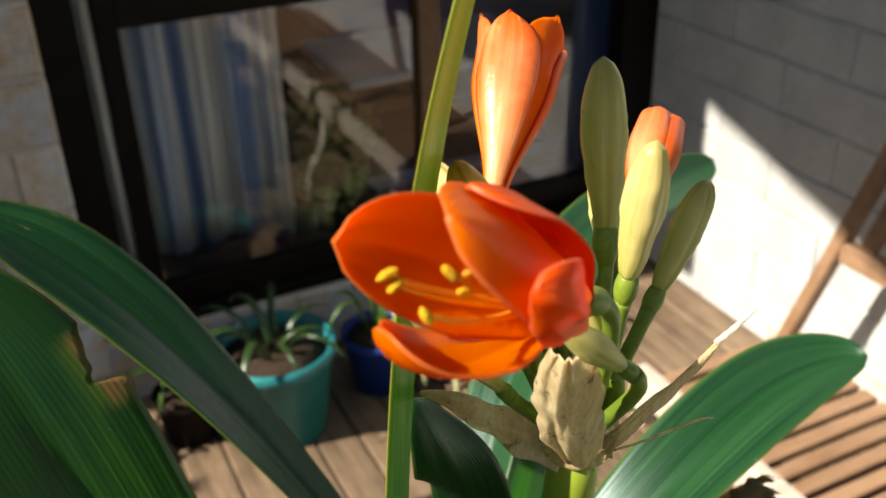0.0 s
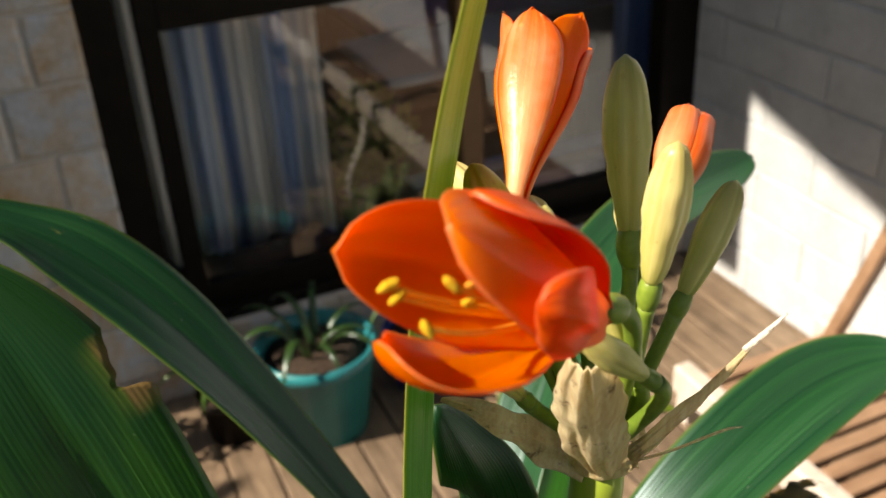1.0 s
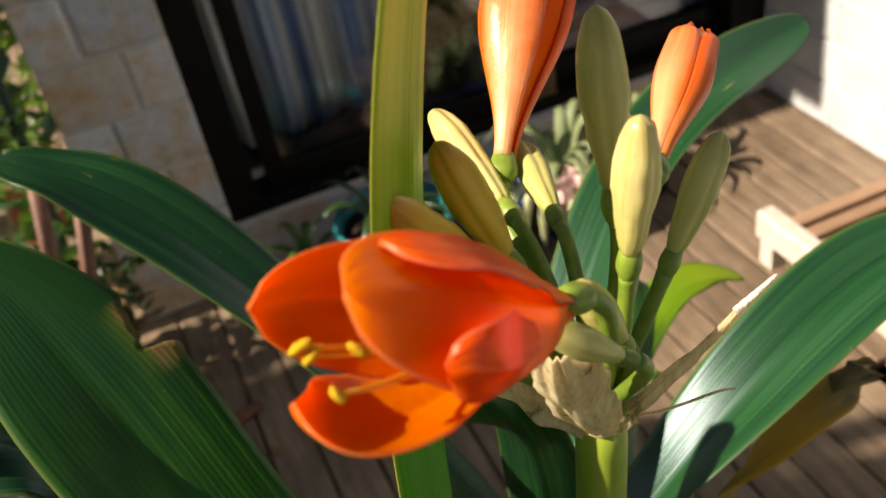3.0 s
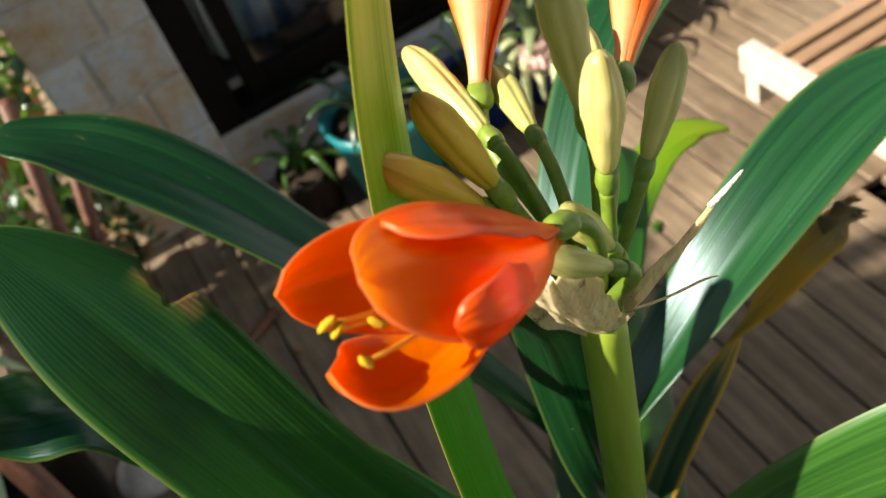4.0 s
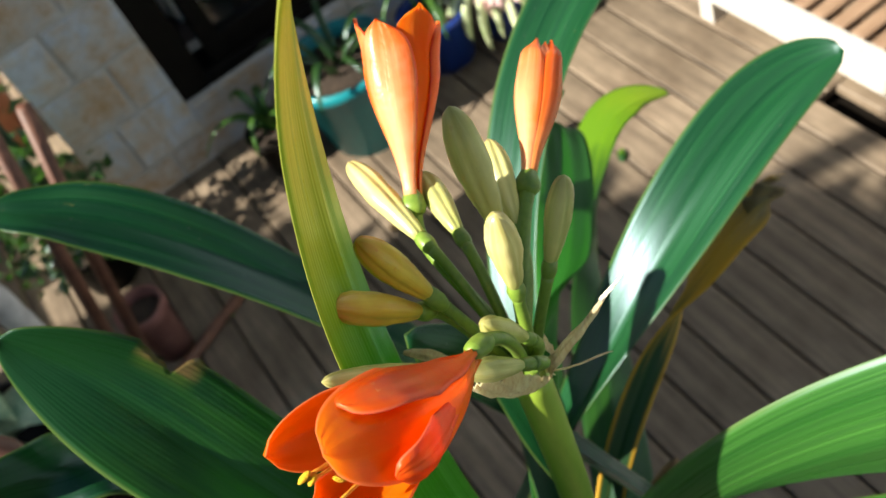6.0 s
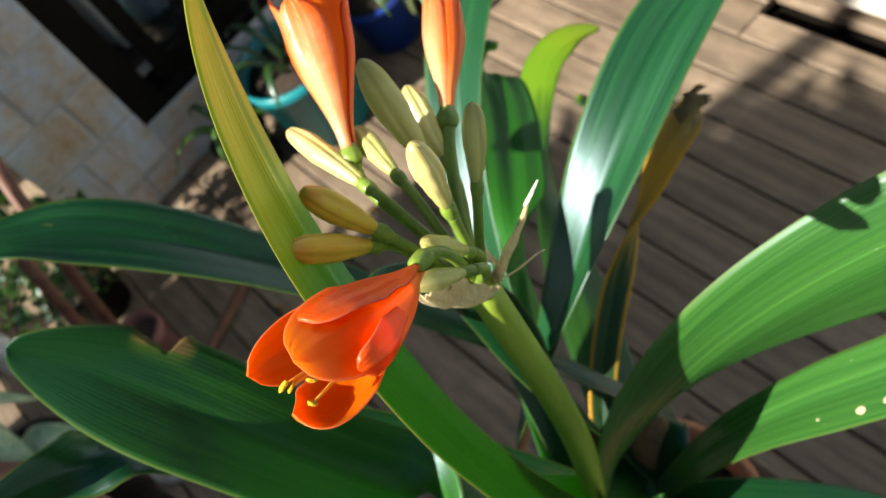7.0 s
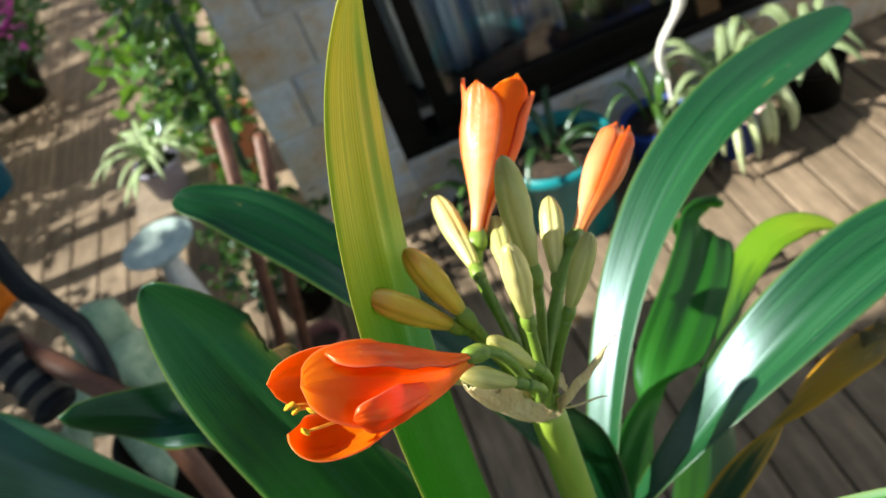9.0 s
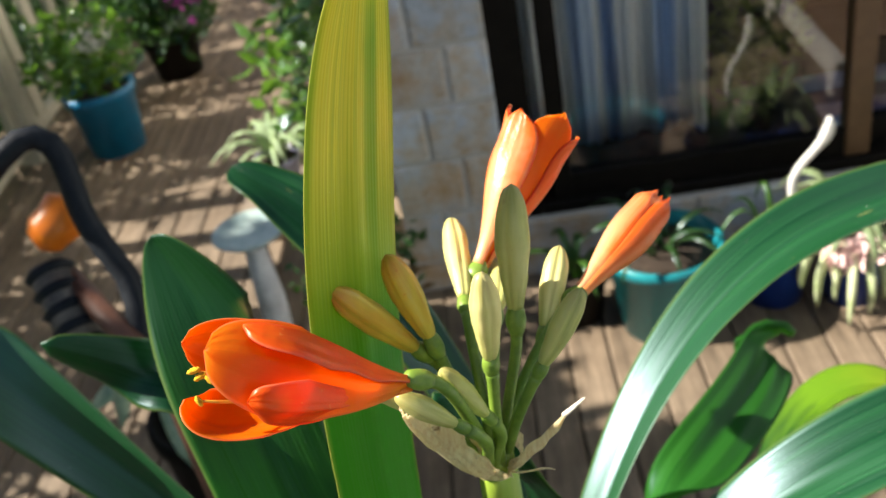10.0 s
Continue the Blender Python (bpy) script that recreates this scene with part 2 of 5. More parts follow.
TERRACOTTA = noisy("terracotta", (0.30, 0.11, 0.055), (0.45, 0.19, 0.10), 25, 0.8, bump_by=0.3)
SOIL = noisy("potting mix", (0.02, 0.014, 0.009), (0.09, 0.06, 0.04), 90, 0.95, bump_by=1.0, depth=0.008)


def bud_material(name, base, body, tip, dark):
    """Closed bud: lighter lengthwise seams, darker foot and a browned tip."""
    m, n, l, b = material(name, 0.33, spec=0.45)
    u, v = uv(n)
    c = ramp(n, l, v, [(0.0, base), (0.22, body), (0.74, body), (0.90, tip), (1.0, (tip[0] * 0.5, tip[1] * 0.45, tip[2] * 0.5))])
    co, st = n.new("ShaderNodeCombineXYZ"), n.new("ShaderNodeTexNoise")
    k = n.new("ShaderNodeMath")
    k.operation = "MULTIPLY"
    k.inputs[1].default_value = 0.10
    oi = n.new("ShaderNodeObjectInfo")
    l.new(v, k.inputs[0])
    l.new(u, co.inputs[0])
    l.new(k.outputs[0], co.inputs[1])
    l.new(oi.outputs["Random"], co.inputs[2])
    l.new(co.outputs[0], st.inputs[0])
    st.inputs["Scale"].default_value, st.inputs["Detail"].default_value = 12.0, 4.0
    g = noise_tex(n, l, 160.0, 3.0, stretch=(1, 1, 0.4))
    c = mix(n, l, 0.60, c, ramp(n, l, st.outputs[0], [(0.38, dark), (0.58, body)]))
    mark = ramp(n, l, noise_tex(n, l, 330.0, 3.0), [(0.66, (0.0,) * 3), (0.72, (0.5,) * 3)])
    c = mix(n, l, mark, c, tip)
    c = mix(n, l, 0.20, c, ramp(n, l, g, [(0.3, base), (0.75, body)]))
    l.new(c, b.inputs["Base Color"])
    bump(n, l, b, st.outputs[0], 0.3, 0.0006)
    translucent(m, n, l, b, c, 0.18)
    return m


BUD = bud_material("olive bud", (0.24, 0.34, 0.05), (0.66, 0.64, 0.24), (0.38, 0.28, 0.09), (0.40, 0.43, 0.11))
BUD_PALE = bud_material("cream bud", (0.40, 0.48, 0.09), (0.80, 0.73, 0.33), (0.52, 0.37, 0.13), (0.52, 0.51, 0.14))
BUD_FLUSH = bud_material("flushed yellow bud", (0.32, 0.40, 0.05), (0.74, 0.55, 0.07), (0.58, 0.15, 0.03), (0.64, 0.31, 0.04))


def plank_material(name, dark, light):
    m, n, l, b = material(name, 0.62)
    oi = n.new("ShaderNodeObjectInfo")
    a = noise_tex(n, l, 9.0, 6.0, stretch=(6, 0.5, 6))
    f = noise_tex(n, l, 60.0, 4.0, stretch=(5, 0.25, 5))
    c = ramp(n, l, a, [(0.28, dark), (0.72, light)])
    c = mix(n, l, 0.35, c, ramp(n, l, f, [(0.3, dark), (0.7, light)]))
    stain = ramp(n, l, noise_tex(n, l, 3.2, 6.0, rough=0.65), [(0.36, (0.50, 0.46, 0.42)), (0.58, (1.0, 1.0, 1.0))])
    c = mix(n, l, 0.8, c, stain, "MULTIPLY")
    hv = n.new("ShaderNodeHueSaturation")
    mr = n.new("ShaderNodeMapRange")
    mr.inputs[3].default_value, mr.inputs[4].default_value = 0.86, 1.18
    l.new(oi.outputs["Random"], mr.inputs[0])
    l.new(mr.outputs[0], hv.inputs["Value"])
    l.new(c, hv.inputs["Color"])
    l.new(hv.outputs[0], b.inputs["Base Color"])
    bump(n, l, b, f, 0.35, 0.002)
    return m


DECKING = plank_material("weathered decking", (0.074, 0.055, 0.037), (0.325, 0.250, 0.174))


def limestone():
    m, n, l, b = material("limestone block", 0.88, spec=0.25)
    oi = n.new("ShaderNodeObjectInfo")
    a, f, g = noise_tex(n, l, 4.6, 6.0, rough=0.7), noise_tex(n, l, 34.0, 5.0, rough=0.7), noise_tex(n, l, 150.0, 3.0)
    # pale blue stop carries skylight on the shaded stone; tan is staining
    c = ramp(n, l, a, [(0.40, (0.50, 0.30, 0.12)), (0.49, (0.54, 0.48, 0.40)), (0.58, (0.52, 0.61, 0.72))])
    c = mix(n, l, 0.35, c, ramp(n, l, f, [(0.35, (0.34, 0.29, 0.22)), (0.6, (0.64, 0.64, 0.62))]))
    hv, mr = n.new("ShaderNodeHueSaturation"), n.new("ShaderNodeMapRange")
    mr.inputs[3].default_value, mr.inputs[4].default_value = 0.85, 1.12
    l.new(oi.outputs["Random"], mr.inputs[0])
    l.new(mr.outputs[0], hv.inputs["Value"])
    l.new(c, hv.inputs["Color"])
    l.new(hv.outputs[0], b.inputs["Base Color"])
    bump(n, l, b, mix(n, l, 0.4, f, g), 0.8, 0.006)
    return m


LIMESTONE = limestone()
MORTAR = noisy("mortar", (0.46, 0.45, 0.42), (0.58, 0.57, 0.53), 40, 0.9)
# white paint greyed towards blue, to carry the colour of the wall's shade
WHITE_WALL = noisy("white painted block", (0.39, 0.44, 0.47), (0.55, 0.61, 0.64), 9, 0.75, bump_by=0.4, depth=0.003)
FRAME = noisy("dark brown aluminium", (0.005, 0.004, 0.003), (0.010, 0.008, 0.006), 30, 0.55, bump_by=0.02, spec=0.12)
STILE = noisy("bronze aluminium", (0.10, 0.05, 0.02), (0.15, 0.08, 0.035), 30, 0.45, bump_by=0.02)
# wall colour kept dark to carry the dimness of the room
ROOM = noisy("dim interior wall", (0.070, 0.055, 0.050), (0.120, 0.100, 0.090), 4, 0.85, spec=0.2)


# ---- mesh helpers ----


def part(name, bm, mat, parent=None, label="", smooth=True):
    me = bpy.data.meshes.new(name)
    bmesh.ops.recalc_face_normals(bm, faces=bm.faces)
    bm.to_mesh(me)
    bm.free()
    me.materials.append(mat)
    if smooth:
        me.polygons.foreach_set("use_smooth", [True] * len(me.polygons))
    ob = new(name, me)
    if parent is not None:
        ob.parent = parent
        ob.matrix_parent_inverse = parent.matrix_world.inverted()
    return tagged(ob, label)


def thing(name, place, label, category, group=""):
    ob = new(name)
    ob.empty_display_size = 0.05
    ob.matrix_world = pose(*place)
    bpy.context.view_layer.update()
    return tagged(ob, label, category, group)


def box(bm, lo, hi, bevel=0.0):
    lo, hi = Vector(lo), Vector(hi)
    r = bmesh.ops.create_cube(bm, size=1.0, matrix=Matrix.Translation((lo + hi) / 2) @ Matrix.Diagonal((*(hi - lo), 1)))
    if bevel:
        vs = set(r["verts"])
        bmesh.ops.bevel(bm, geom=[e for e in bm.edges if e.verts[0] in vs], offset=bevel, segments=1, affect="EDGES")
    return bm


def boxes(*specs, bevel=0.0):
    bm = bmesh.new()
    for lo, hi in specs:
        box(bm, lo, hi, bevel)
    return bm


def bezier(c, s):
    a = (1 - s)
    return c[0] * a ** 3 + c[1] * 3 * a * a * s + c[2] * 3 * a * s * s + c[3] * s ** 3


def bezier_slope(c, s):
    a = (1 - s)
    return ((c[1] - c[0]) * a * a + (c[2] - c[1]) * 2 * a * s + (c[3] - c[2]) * s * s).normalized()


def blade(centre, sides, width, thick, rows=44, cols=12, cup=0.0, ripple=0.0, seed=0, rim=0.2, bite=None, rib=0.0, crease=0.0, rag=0.0, ridge=0.0):
    """A thin closed blade: centre(s) and sides(s) give the middle line and the way across, width(s) half its breadth.
    cup bends it to a gutter, ripple waves its edges, rib sinks its midline, ridge raises two lines along it, crease crumples it lengthwise. UV: x across, y along."""
    bm = bmesh.new()
    lay = bm.loops.layers.uv.new()
    grid = {}
    for i in range(rows + 1):
        s = i / rows
        c = centre(s)
        t = (centre(min(1, s + 0.01)) - centre(max(0, s - 0.01))).normalized()
        a = sides(s)
        a = (a - t * a.dot(t)).normalized()
        nrm = t.cross(a)
        w = max(width(s), 1e-4)
        for j in range(cols + 1):
            u = 2 * j / cols - 1
            if bite and u > 0:
                u *= bite(s)
            lift = cup * w * (abs(u) ** 1.6 - 0.35)
            lift += ripple * abs(u) ** 2 * noise.noise(Vector((s * 5 + seed, u * 1.3, seed * 2.7)))
            lift -= rib * math.exp(-(u / 0.13) ** 2) * min(1.0, 4 * (1 - s))
            lift += math.copysign(ridge, rib) * (math.exp(-((u - 0.42) / 0.16) ** 2) + math.exp(-((u + 0.42) / 0.16) ** 2)) if ridge else 0.0
            lift += crease * noise.noise(Vector((u * 3.6 + seed, s * 2.2, seed))) + crease * 0.4 * noise.noise(Vector((u * 9 + seed, s * 5, seed)))
            p = c + a * (u * w) + nrm * lift
            if rag:
                p -= t * rag * s ** 6 * (0.5 + noise.noise(Vector((u * 3.1, seed, 1.7))) + 0.5 * noise.noise(Vector((u * 9.3, seed, 4.1))))
            d = thick * (1 - (1 - rim) * abs(u) ** 4) * 0.5
            for k, sg in ((0, 1), (1, -1)):
                grid[i, j, k] = (bm.verts.new(p + nrm * d * sg), ((u + 1) / 2, s))

    def quad(*keys):
        f = bm.faces.new([grid[q][0] for q in keys])
        for lp, q in zip(f.loops, keys):
            lp[lay].uv = grid[q][1]
    for i in range(rows):
        for j in range(cols):
            quad((i, j, 0), (i, j + 1, 0), (i + 1, j + 1, 0), (i + 1, j, 0))
            quad((i, j, 1), (i + 1, j, 1), (i + 1, j + 1, 1), (i, j + 1, 1))
        quad((i, 0, 0), (i + 1, 0, 0), (i + 1, 0, 1), (i, 0, 1))
        quad((i, cols, 0), (i, cols, 1), (i + 1, cols, 1), (i + 1, cols, 0))
    for i in (0, rows):
        for j in range(cols):
            quad((i, j, 0), (i, j, 1), (i, j + 1, 1), (i, j + 1, 0))
    return bm


def tube(bm, points, radii, sides=10, lobes=0, lobe=0.0, cap=True, flat=1.0):
    """A round rod along points; lobes give it a ribbed section."""
    lay = bm.loops.layers.uv.verify()
    pts = [Vector(p) for p in points]
    ref = Vector((0.31, 0.22, 0.92))
    rings = []
    for i, p in enumerate(pts):
        t = (pts[min(i + 1, len(pts) - 1)] - pts[max(i - 1, 0)]).normalized()
        if abs(t.dot(ref)) > 0.97:
            ref = Vector((1, 0, 0))
        a = (ref - t * ref.dot(t)).normalized()
        ref = a
        b = t.cross(a)
        ring = []
        for k in range(sides):
            g = 2 * math.pi * k / sides
            r = radii[i] * (1 - lobe * math.exp(-(math.sin(lobes * g / 2) / 0.34) ** 2)) if lobes else radii[i]
            ring.append(bm.verts.new(p + a * (r * math.cos(g)) + b * (r * flat * math.sin(g))))
        rings.append(ring)
    n = len(rings) - 1
    for i in range(n):
        for k in range(sides):
            q = (k + 1) % sides
            f = bm.faces.new((rings[i][k], rings[i][q], rings[i + 1][q], rings[i + 1][k]))
            for lp, (x, y) in zip(f.loops, ((k, i), (k + 1, i), (k + 1, i + 1), (k, i + 1))):
                lp[lay].uv = (x / sides, y / n)
    if cap:
        for ring, v in ((rings[0], 0), (rings[-1], 1)):
            f = bm.faces.new(ring)
            for lp in f.loops:
                lp[lay].uv = (0.5, v)
    return bm


def curve_points(c, n=14):
    c = [Vector(p) for p in c]
    return [bezier(c, i / n) for i in range(n + 1)]


def lathe(bm, profile, centre=(0, 0, 0), sides=32):
    """Turns (radius, height) pairs round the vertical through centre."""
    rings = []
    for r, z in profile:
        rings.append([bm.verts.new((centre[0] + r * math.cos(2 * math.pi * k / sides), centre[1] + r * math.sin(2 * math.pi * k / sides), centre[2] + z)) for k in range(sides)])
    for a, b in zip(rings, rings[1:]):
        for k in range(sides):
            q = (k + 1) % sides
            bm.faces.new((a[k], a[q], b[q], b[k]))
    bm.faces.new(rings[0])
    bm.faces.new(rings[-1])
    return bm


# ---- setting ----
ground = part("ground", boxes(((-400, -400, -0.62), (400, 400, -0.60))), noisy("grass and earth", (0.03, 0.045, 0.012), (0.10, 0.11, 0.04), 1.5, 0.9), label="grassy garden ground below the deck", smooth=False)
tagged(ground, category="ground", kind="structure")

# ---- the potted clivia ----
LEAVES = [
    ('tall', (0.0933, 0.1519, 0.974), (0.0263, 0.1339, 1.219), (0.0743, 0.1719, 1.394), (0.0923, 0.1239, 1.449), (-0.291, -0.902, -0.257), (-0.654, -0.532, -0.514), 0.019, 0.61),
    ('left arch', (0.152, 0.18, 1.002), (0.043, 0.367, 1.267), (-0.007, 0.359, 1.265), (-0.027, 0.382, 1.273), (0.371, -0.445, -0.878), (0.534, -0.149, -0.041), 0.0172, 0.45),
    ('notched', (0.106, 0.174, 0.982), (0.007, 0.139, 1.208), (0.015, 0.215, 1.231), (-0.025, 0.253, 1.315), (0.196, -0.169, -1.109), (0.544, -0.336, -0.434), 0.0247, 0.71),
    ('small left', (0.102, 0.178, 0.975), (0.046, 0.219, 1.179), (-0.004, 0.278, 1.204), (-0.085, 0.249, 1.275), (0.653, -0.907, -0.879), (0.606, 0.215, -0.457), 0.0169, 0.68),
    ('right arch', (0.085, 0.182, 1.019), (0.161, 0.336, 1.247), (0.288, 0.368, 1.197), (0.358, 0.385, 1.206), (-0.256, 1.017, -0.289), (-0.108, 0.58, 0.519), 0.018, 0.58),
    ('broad right', (0.075, 0.25, 0.985), (0.192, 0.214, 1.173), (0.299, 0.28, 1.156), (0.341, 0.249, 1.162), (0.901, 0.291, 0.484), (0.15, 0.746, 0.189), 0.0215, 0.57),
    ('cut', (0.08, 0.188, 0.997), (0.116, 0.261, 1.107), (0.281, 0.399, 1.043), (0.269, 0.46, 1.047), (0.848, 0.446, -0.055), (0.124, 0.982, 0.007), 0.0213, 0.6),
    ('yellow', (0.107, 0.172, 0.962), (0.292, 0.485, 0.949), (0.333, 0.5, 0.978), (0.38, 0.456, 0.97), (0.763, 0.622, -0.045), (0.055, 0.985, -0.32), 0.0262, 0.68),
    ('brown', (0.104, 0.196, 0.966), (0.128, 0.243, 1.013), (0.272, 0.269, 1.107), (0.3, 0.242, 1.096), (0.912, -0.031, 0.292), (0.801, 0.318, 0.465), 0.0101, 0.92),
    ('near right', (0.095, 0.197, 0.98), (0.108, 0.14, 1.152), (0.203, 0.115, 1.196), (0.283, -0.04, 1.285), (-0.021, -0.474, 0.833), (0.516, -0.032, 0.869), 0.0298, 0.68),
    ('spotted', (0.112, 0.174, 0.961), (0.189, 0.131, 1.074), (0.199, 0.043, 1.124), (0.267, 0.01, 1.205), (0.907, 0.325, 0.22), (0.613, 0.637, 0.451), 0.0171, 0.6),
    ('behind stem', (0.112, 0.179, 0.985), (0.116, 0.261, 1.218), (0.112, 0.177, 1.2), (0.078, 0.18, 1.281), (0.087, 0.216, 0.992), (-0.72, -0.228, 0.627), 0.0145, 0.54),
    ('low right', (0.112, 0.172, 0.955), (0.13, 0.135, 1.0), (0.148, 0.1, 1.01), (0.19, 0.05, 0.985), (0.6, 0.65, -0.45), (0.6, 0.7, -0.3), 0.017, 0.6),
    ('low front', (0.092, 0.175, 0.96), (0.07, 0.15, 1.02), (0.03, 0.12, 1.05), (-0.015, 0.075, 1.06), (0.6, -0.75, 0.1), (0.6, -0.7, 0.2), 0.018, 0.6),
    ('low left', (0.105, 0.185, 0.971), (0.017, 0.231, 1.056), (-0.078, 0.28, 1.136), (-0.157, 0.296, 1.249), (0.283, -0.272, 0.878), (-0.347, 0.343, 0.753), 0.0211, 0.95),
]

plant = thing("potted_clivia", (0.125, 0.14, 0.70), "potted clivia with strap leaves, orange flowers and buds", "potted plant")


def strap_leaf(c, s0, s1, half, taper, mat, cut=False, seed=0, bitten=False, foot=0.62):
    c = [Vector(p) for p in c]
    s0, s1 = Vector(s0), Vector(s1)

    def width(s):
        w = foot + (1 - foot) * min(1.0, s / 0.45) ** 0.8
        if cut:
            return half * w * (1 - max(0, s - 0.97) * 3)
        return half * w * math.sqrt(max(0.0, 1 - max(0.0, (s - taper) / (1 - taper)) ** 2.2))

    def torn(s):
        """A bite out of one edge, with a small hook of leaf left standing below it."""
        rise, fall = min(1, max(0, (s - 0.799) / 0.012)), min(1, max(0, (s - 0.811) / 0.058))
        return 1.0 - 0.30 * rise * rise * (1 - fall) ** 0.7 * (1 + 0.30 * noise.noise(Vector((s * 90, 0, 0)))) + 0.05 * math.exp(-((s - 0.793) / 0.008) ** 2)
    up = bezier_slope(c, 0.5).cross(s0.lerp(s1, 0.5)).z
    return part("leaf", blade(lambda s: bezier(c, s), lambda s: s0.lerp(s1, s), width, 0.0016, rows=200 if bitten else 60, cols=16, cup=math.copysign(0.34 if mat == LEAF_GLOSS else 0.03 if mat == LEAF_TALL else 0.20, up), ripple=0.0010, seed=seed, bite=torn if bitten else None, rib=math.copysign(0.0011, up), ridge=0.0016 if mat == LEAF_CUT else 0.0, rag=0.0 if not cut else 0.028 if mat == LEAF_BROWN else 0.006), mat, plant)

for k, (look_of, p0, p1, p2, p3, s0, s1, half, taper) in enumerate(LEAVES):
    mat = LEAF_TALL if look_of == "tall" else LEAF_MID if look_of == "notched" else LEAF_LIGHT if look_of == "yellow" else LEAF_BROWN if look_of == "brown" else LEAF_SUNLIT if look_of in ("near right", "spotted") else LEAF_CUT if look_of == "cut" else LEAF_GLOSS if look_of in ("right arch", "broad right", "low left") else LEAF
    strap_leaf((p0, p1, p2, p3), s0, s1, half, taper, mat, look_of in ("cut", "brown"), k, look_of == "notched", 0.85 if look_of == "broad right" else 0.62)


def pale_scar(where, along, normal, size):
    """A small raised corky scar on a leaf."""
    bm = bmesh.new()
    bmesh.ops.create_uvsphere(bm, u_segments=12, v_segments=6, radius=1.0)
    t, n = Vector(along).normalized(), Vector(normal).normalized()
    b = n.cross(t).normalized()
    bm.transform(Matrix.Translation(where) @ Matrix(((t.x, b.x, n.x), (t.y, b.y, n.y), (t.z, b.z, n.z))).to_4x4() @ Matrix.Diagonal((size, size * 0.62, 0.0004, 1)))
    return part("scar", bm, SCAR, plant, "pale corky scar on a leaf")


SCAR = noisy("corky leaf scar", (0.34, 0.33, 0.16), (0.58, 0.54, 0.32), 600, 0.8)
row = [q for q in LEAVES if q[0] == "spotted"][0]
curve = [Vector(q) for q in row[1:5]]
for f, u, size in ((0.515, -0.62, 0.0030), (0.565, -0.56, 0.0027), (0.43, -0.52, 0.0010)):
    t = bezier_slope(curve, f)
    a = Vector(row[5]).lerp(Vector(row[6]), f)
    a = (a - t * a.dot(t)).normalized()
    n = t.cross(a)
    lift = 0.20 * row[7] * (abs(u) ** 1.6 - 0.35)
    pale_scar(bezier(curve, f) + a * (u * row[7]) + n * (lift + 0.0008), t, n, size)

UMBEL = Vector((0.0974, 0.1360, 1.2980))
part("flower_stem", tube(bmesh.new(), curve_points(((0.077, 0.192, 0.965), (0.100, 0.158, 1.10), (0.096, 0.146, 1.19), (0.0978, 0.1364, 1.2955)), 24), [0.0070 + 0.0020 * (1 - i / 24) for i in range(24)] + [0.0062], 20, flat=0.80), STEM, plant, "thick pale green flower stem")


def stalk(base, d, radius, parent):
    """Slim pedicel from the umbel to a small green ovary under the bud."""
    k = radius / 0.0045
    foot = base - d * 0.0068 * k
    out = (base - UMBEL)
    start = UMBEL + Vector((out.x, out.y, 0)).normalized() * 0.0038 - Vector((0, 0, 0.004))
    part("pedicel", tube(bmesh.new(), curve_points((start, start.lerp(foot, 0.35) + Vector((0, 0, 0.003)), foot - d * 0.009, foot + d * 0.0008), 18), [0.0016] * 14 + [0.0016, 0.0016, 0.0016, 0.0017, 0.0018], 10), PEDICEL, parent)
    part("ovary", tube(bmesh.new(), [base - d * (0.0072 - 0.0012 * i) * k for i in range(8)], [0.0016 * k, 0.0021 * k, 0.0025 * k, 0.0027 * k, 0.0027 * k, 0.0025 * k, 0.0023 * k, 0.0012 * k], 14, 3, 0.05), PEDICEL, parent)


def bud(base, tip, radius, mat, label, blunt=0.5):
    base, tip = Vector(base), Vector(tip)
    n = 26
    pts, rad = [], []
    for i in range(n + 1):
        s = i / n
        pts.append(base.lerp(tip, s))
        r = (0.42 + 0.58 * min(1, s / 0.5) ** 0.7) * (1 - max(0, (s - blunt) / (1 - blunt)) ** 2.6) ** 0.5 if s < 1 else 0.05
        rad.append(radius * max(r, 0.05))
    d = (tip - base).normalized()
    bm = tube(bmesh.new(), pts, rad, 42, 3, 0.16)
    for v in bm.verts:
        out = v.co - base - d * (v.co - base).dot(d)
        v.co += out * (0.08 * noise.noise(v.co * 190) + 0.04 * noise.noise(v.co * 620))
    b = part("flower_bud", bm, mat, plant, label)
    stalk(base, d, radius, b)
    return b


OLIVE = "olive-green closed flower bud on its stalk"
bud((0.1099, 0.1476, 1.3361), (0.1136, 0.1571, 1.3696), 0.0048, BUD, OLIVE)
bud((0.1152, 0.1355, 1.3262), (0.1274, 0.1377, 1.3472), 0.0036, BUD, OLIVE)
bud((0.1172, 0.1549, 1.3222), (0.1250, 0.1720, 1.3380), 0.0038, BUD_PALE, "pale cream-green flower bud")
bud((0.1018, 0.1286, 1.3365), (0.1034, 0.1258, 1.3650), 0.0040, BUD_PALE, "pale cream-green flower bud")
bud((0.0854, 0.1467, 1.3315), (0.0778, 0.1530, 1.3562), 0.0044, BUD_FLUSH, "yellow-green flower bud with a brown tip")
bud((0.0809, 0.1466, 1.3285), (0.0630, 0.1408, 1.3568), 0.0044, BUD_FLUSH, "yellow-green flower bud with an orange flush")
bud((0.0980, 0.1268, 1.3190), (0.0892, 0.1238, 1.3388), 0.0032, BUD, "small green flower bud")
bud((0.0950, 0.1688, 1.3262), (0.0932, 0.2012, 1.3345), 0.0041, BUD_PALE, "cream flower bud in full sun")
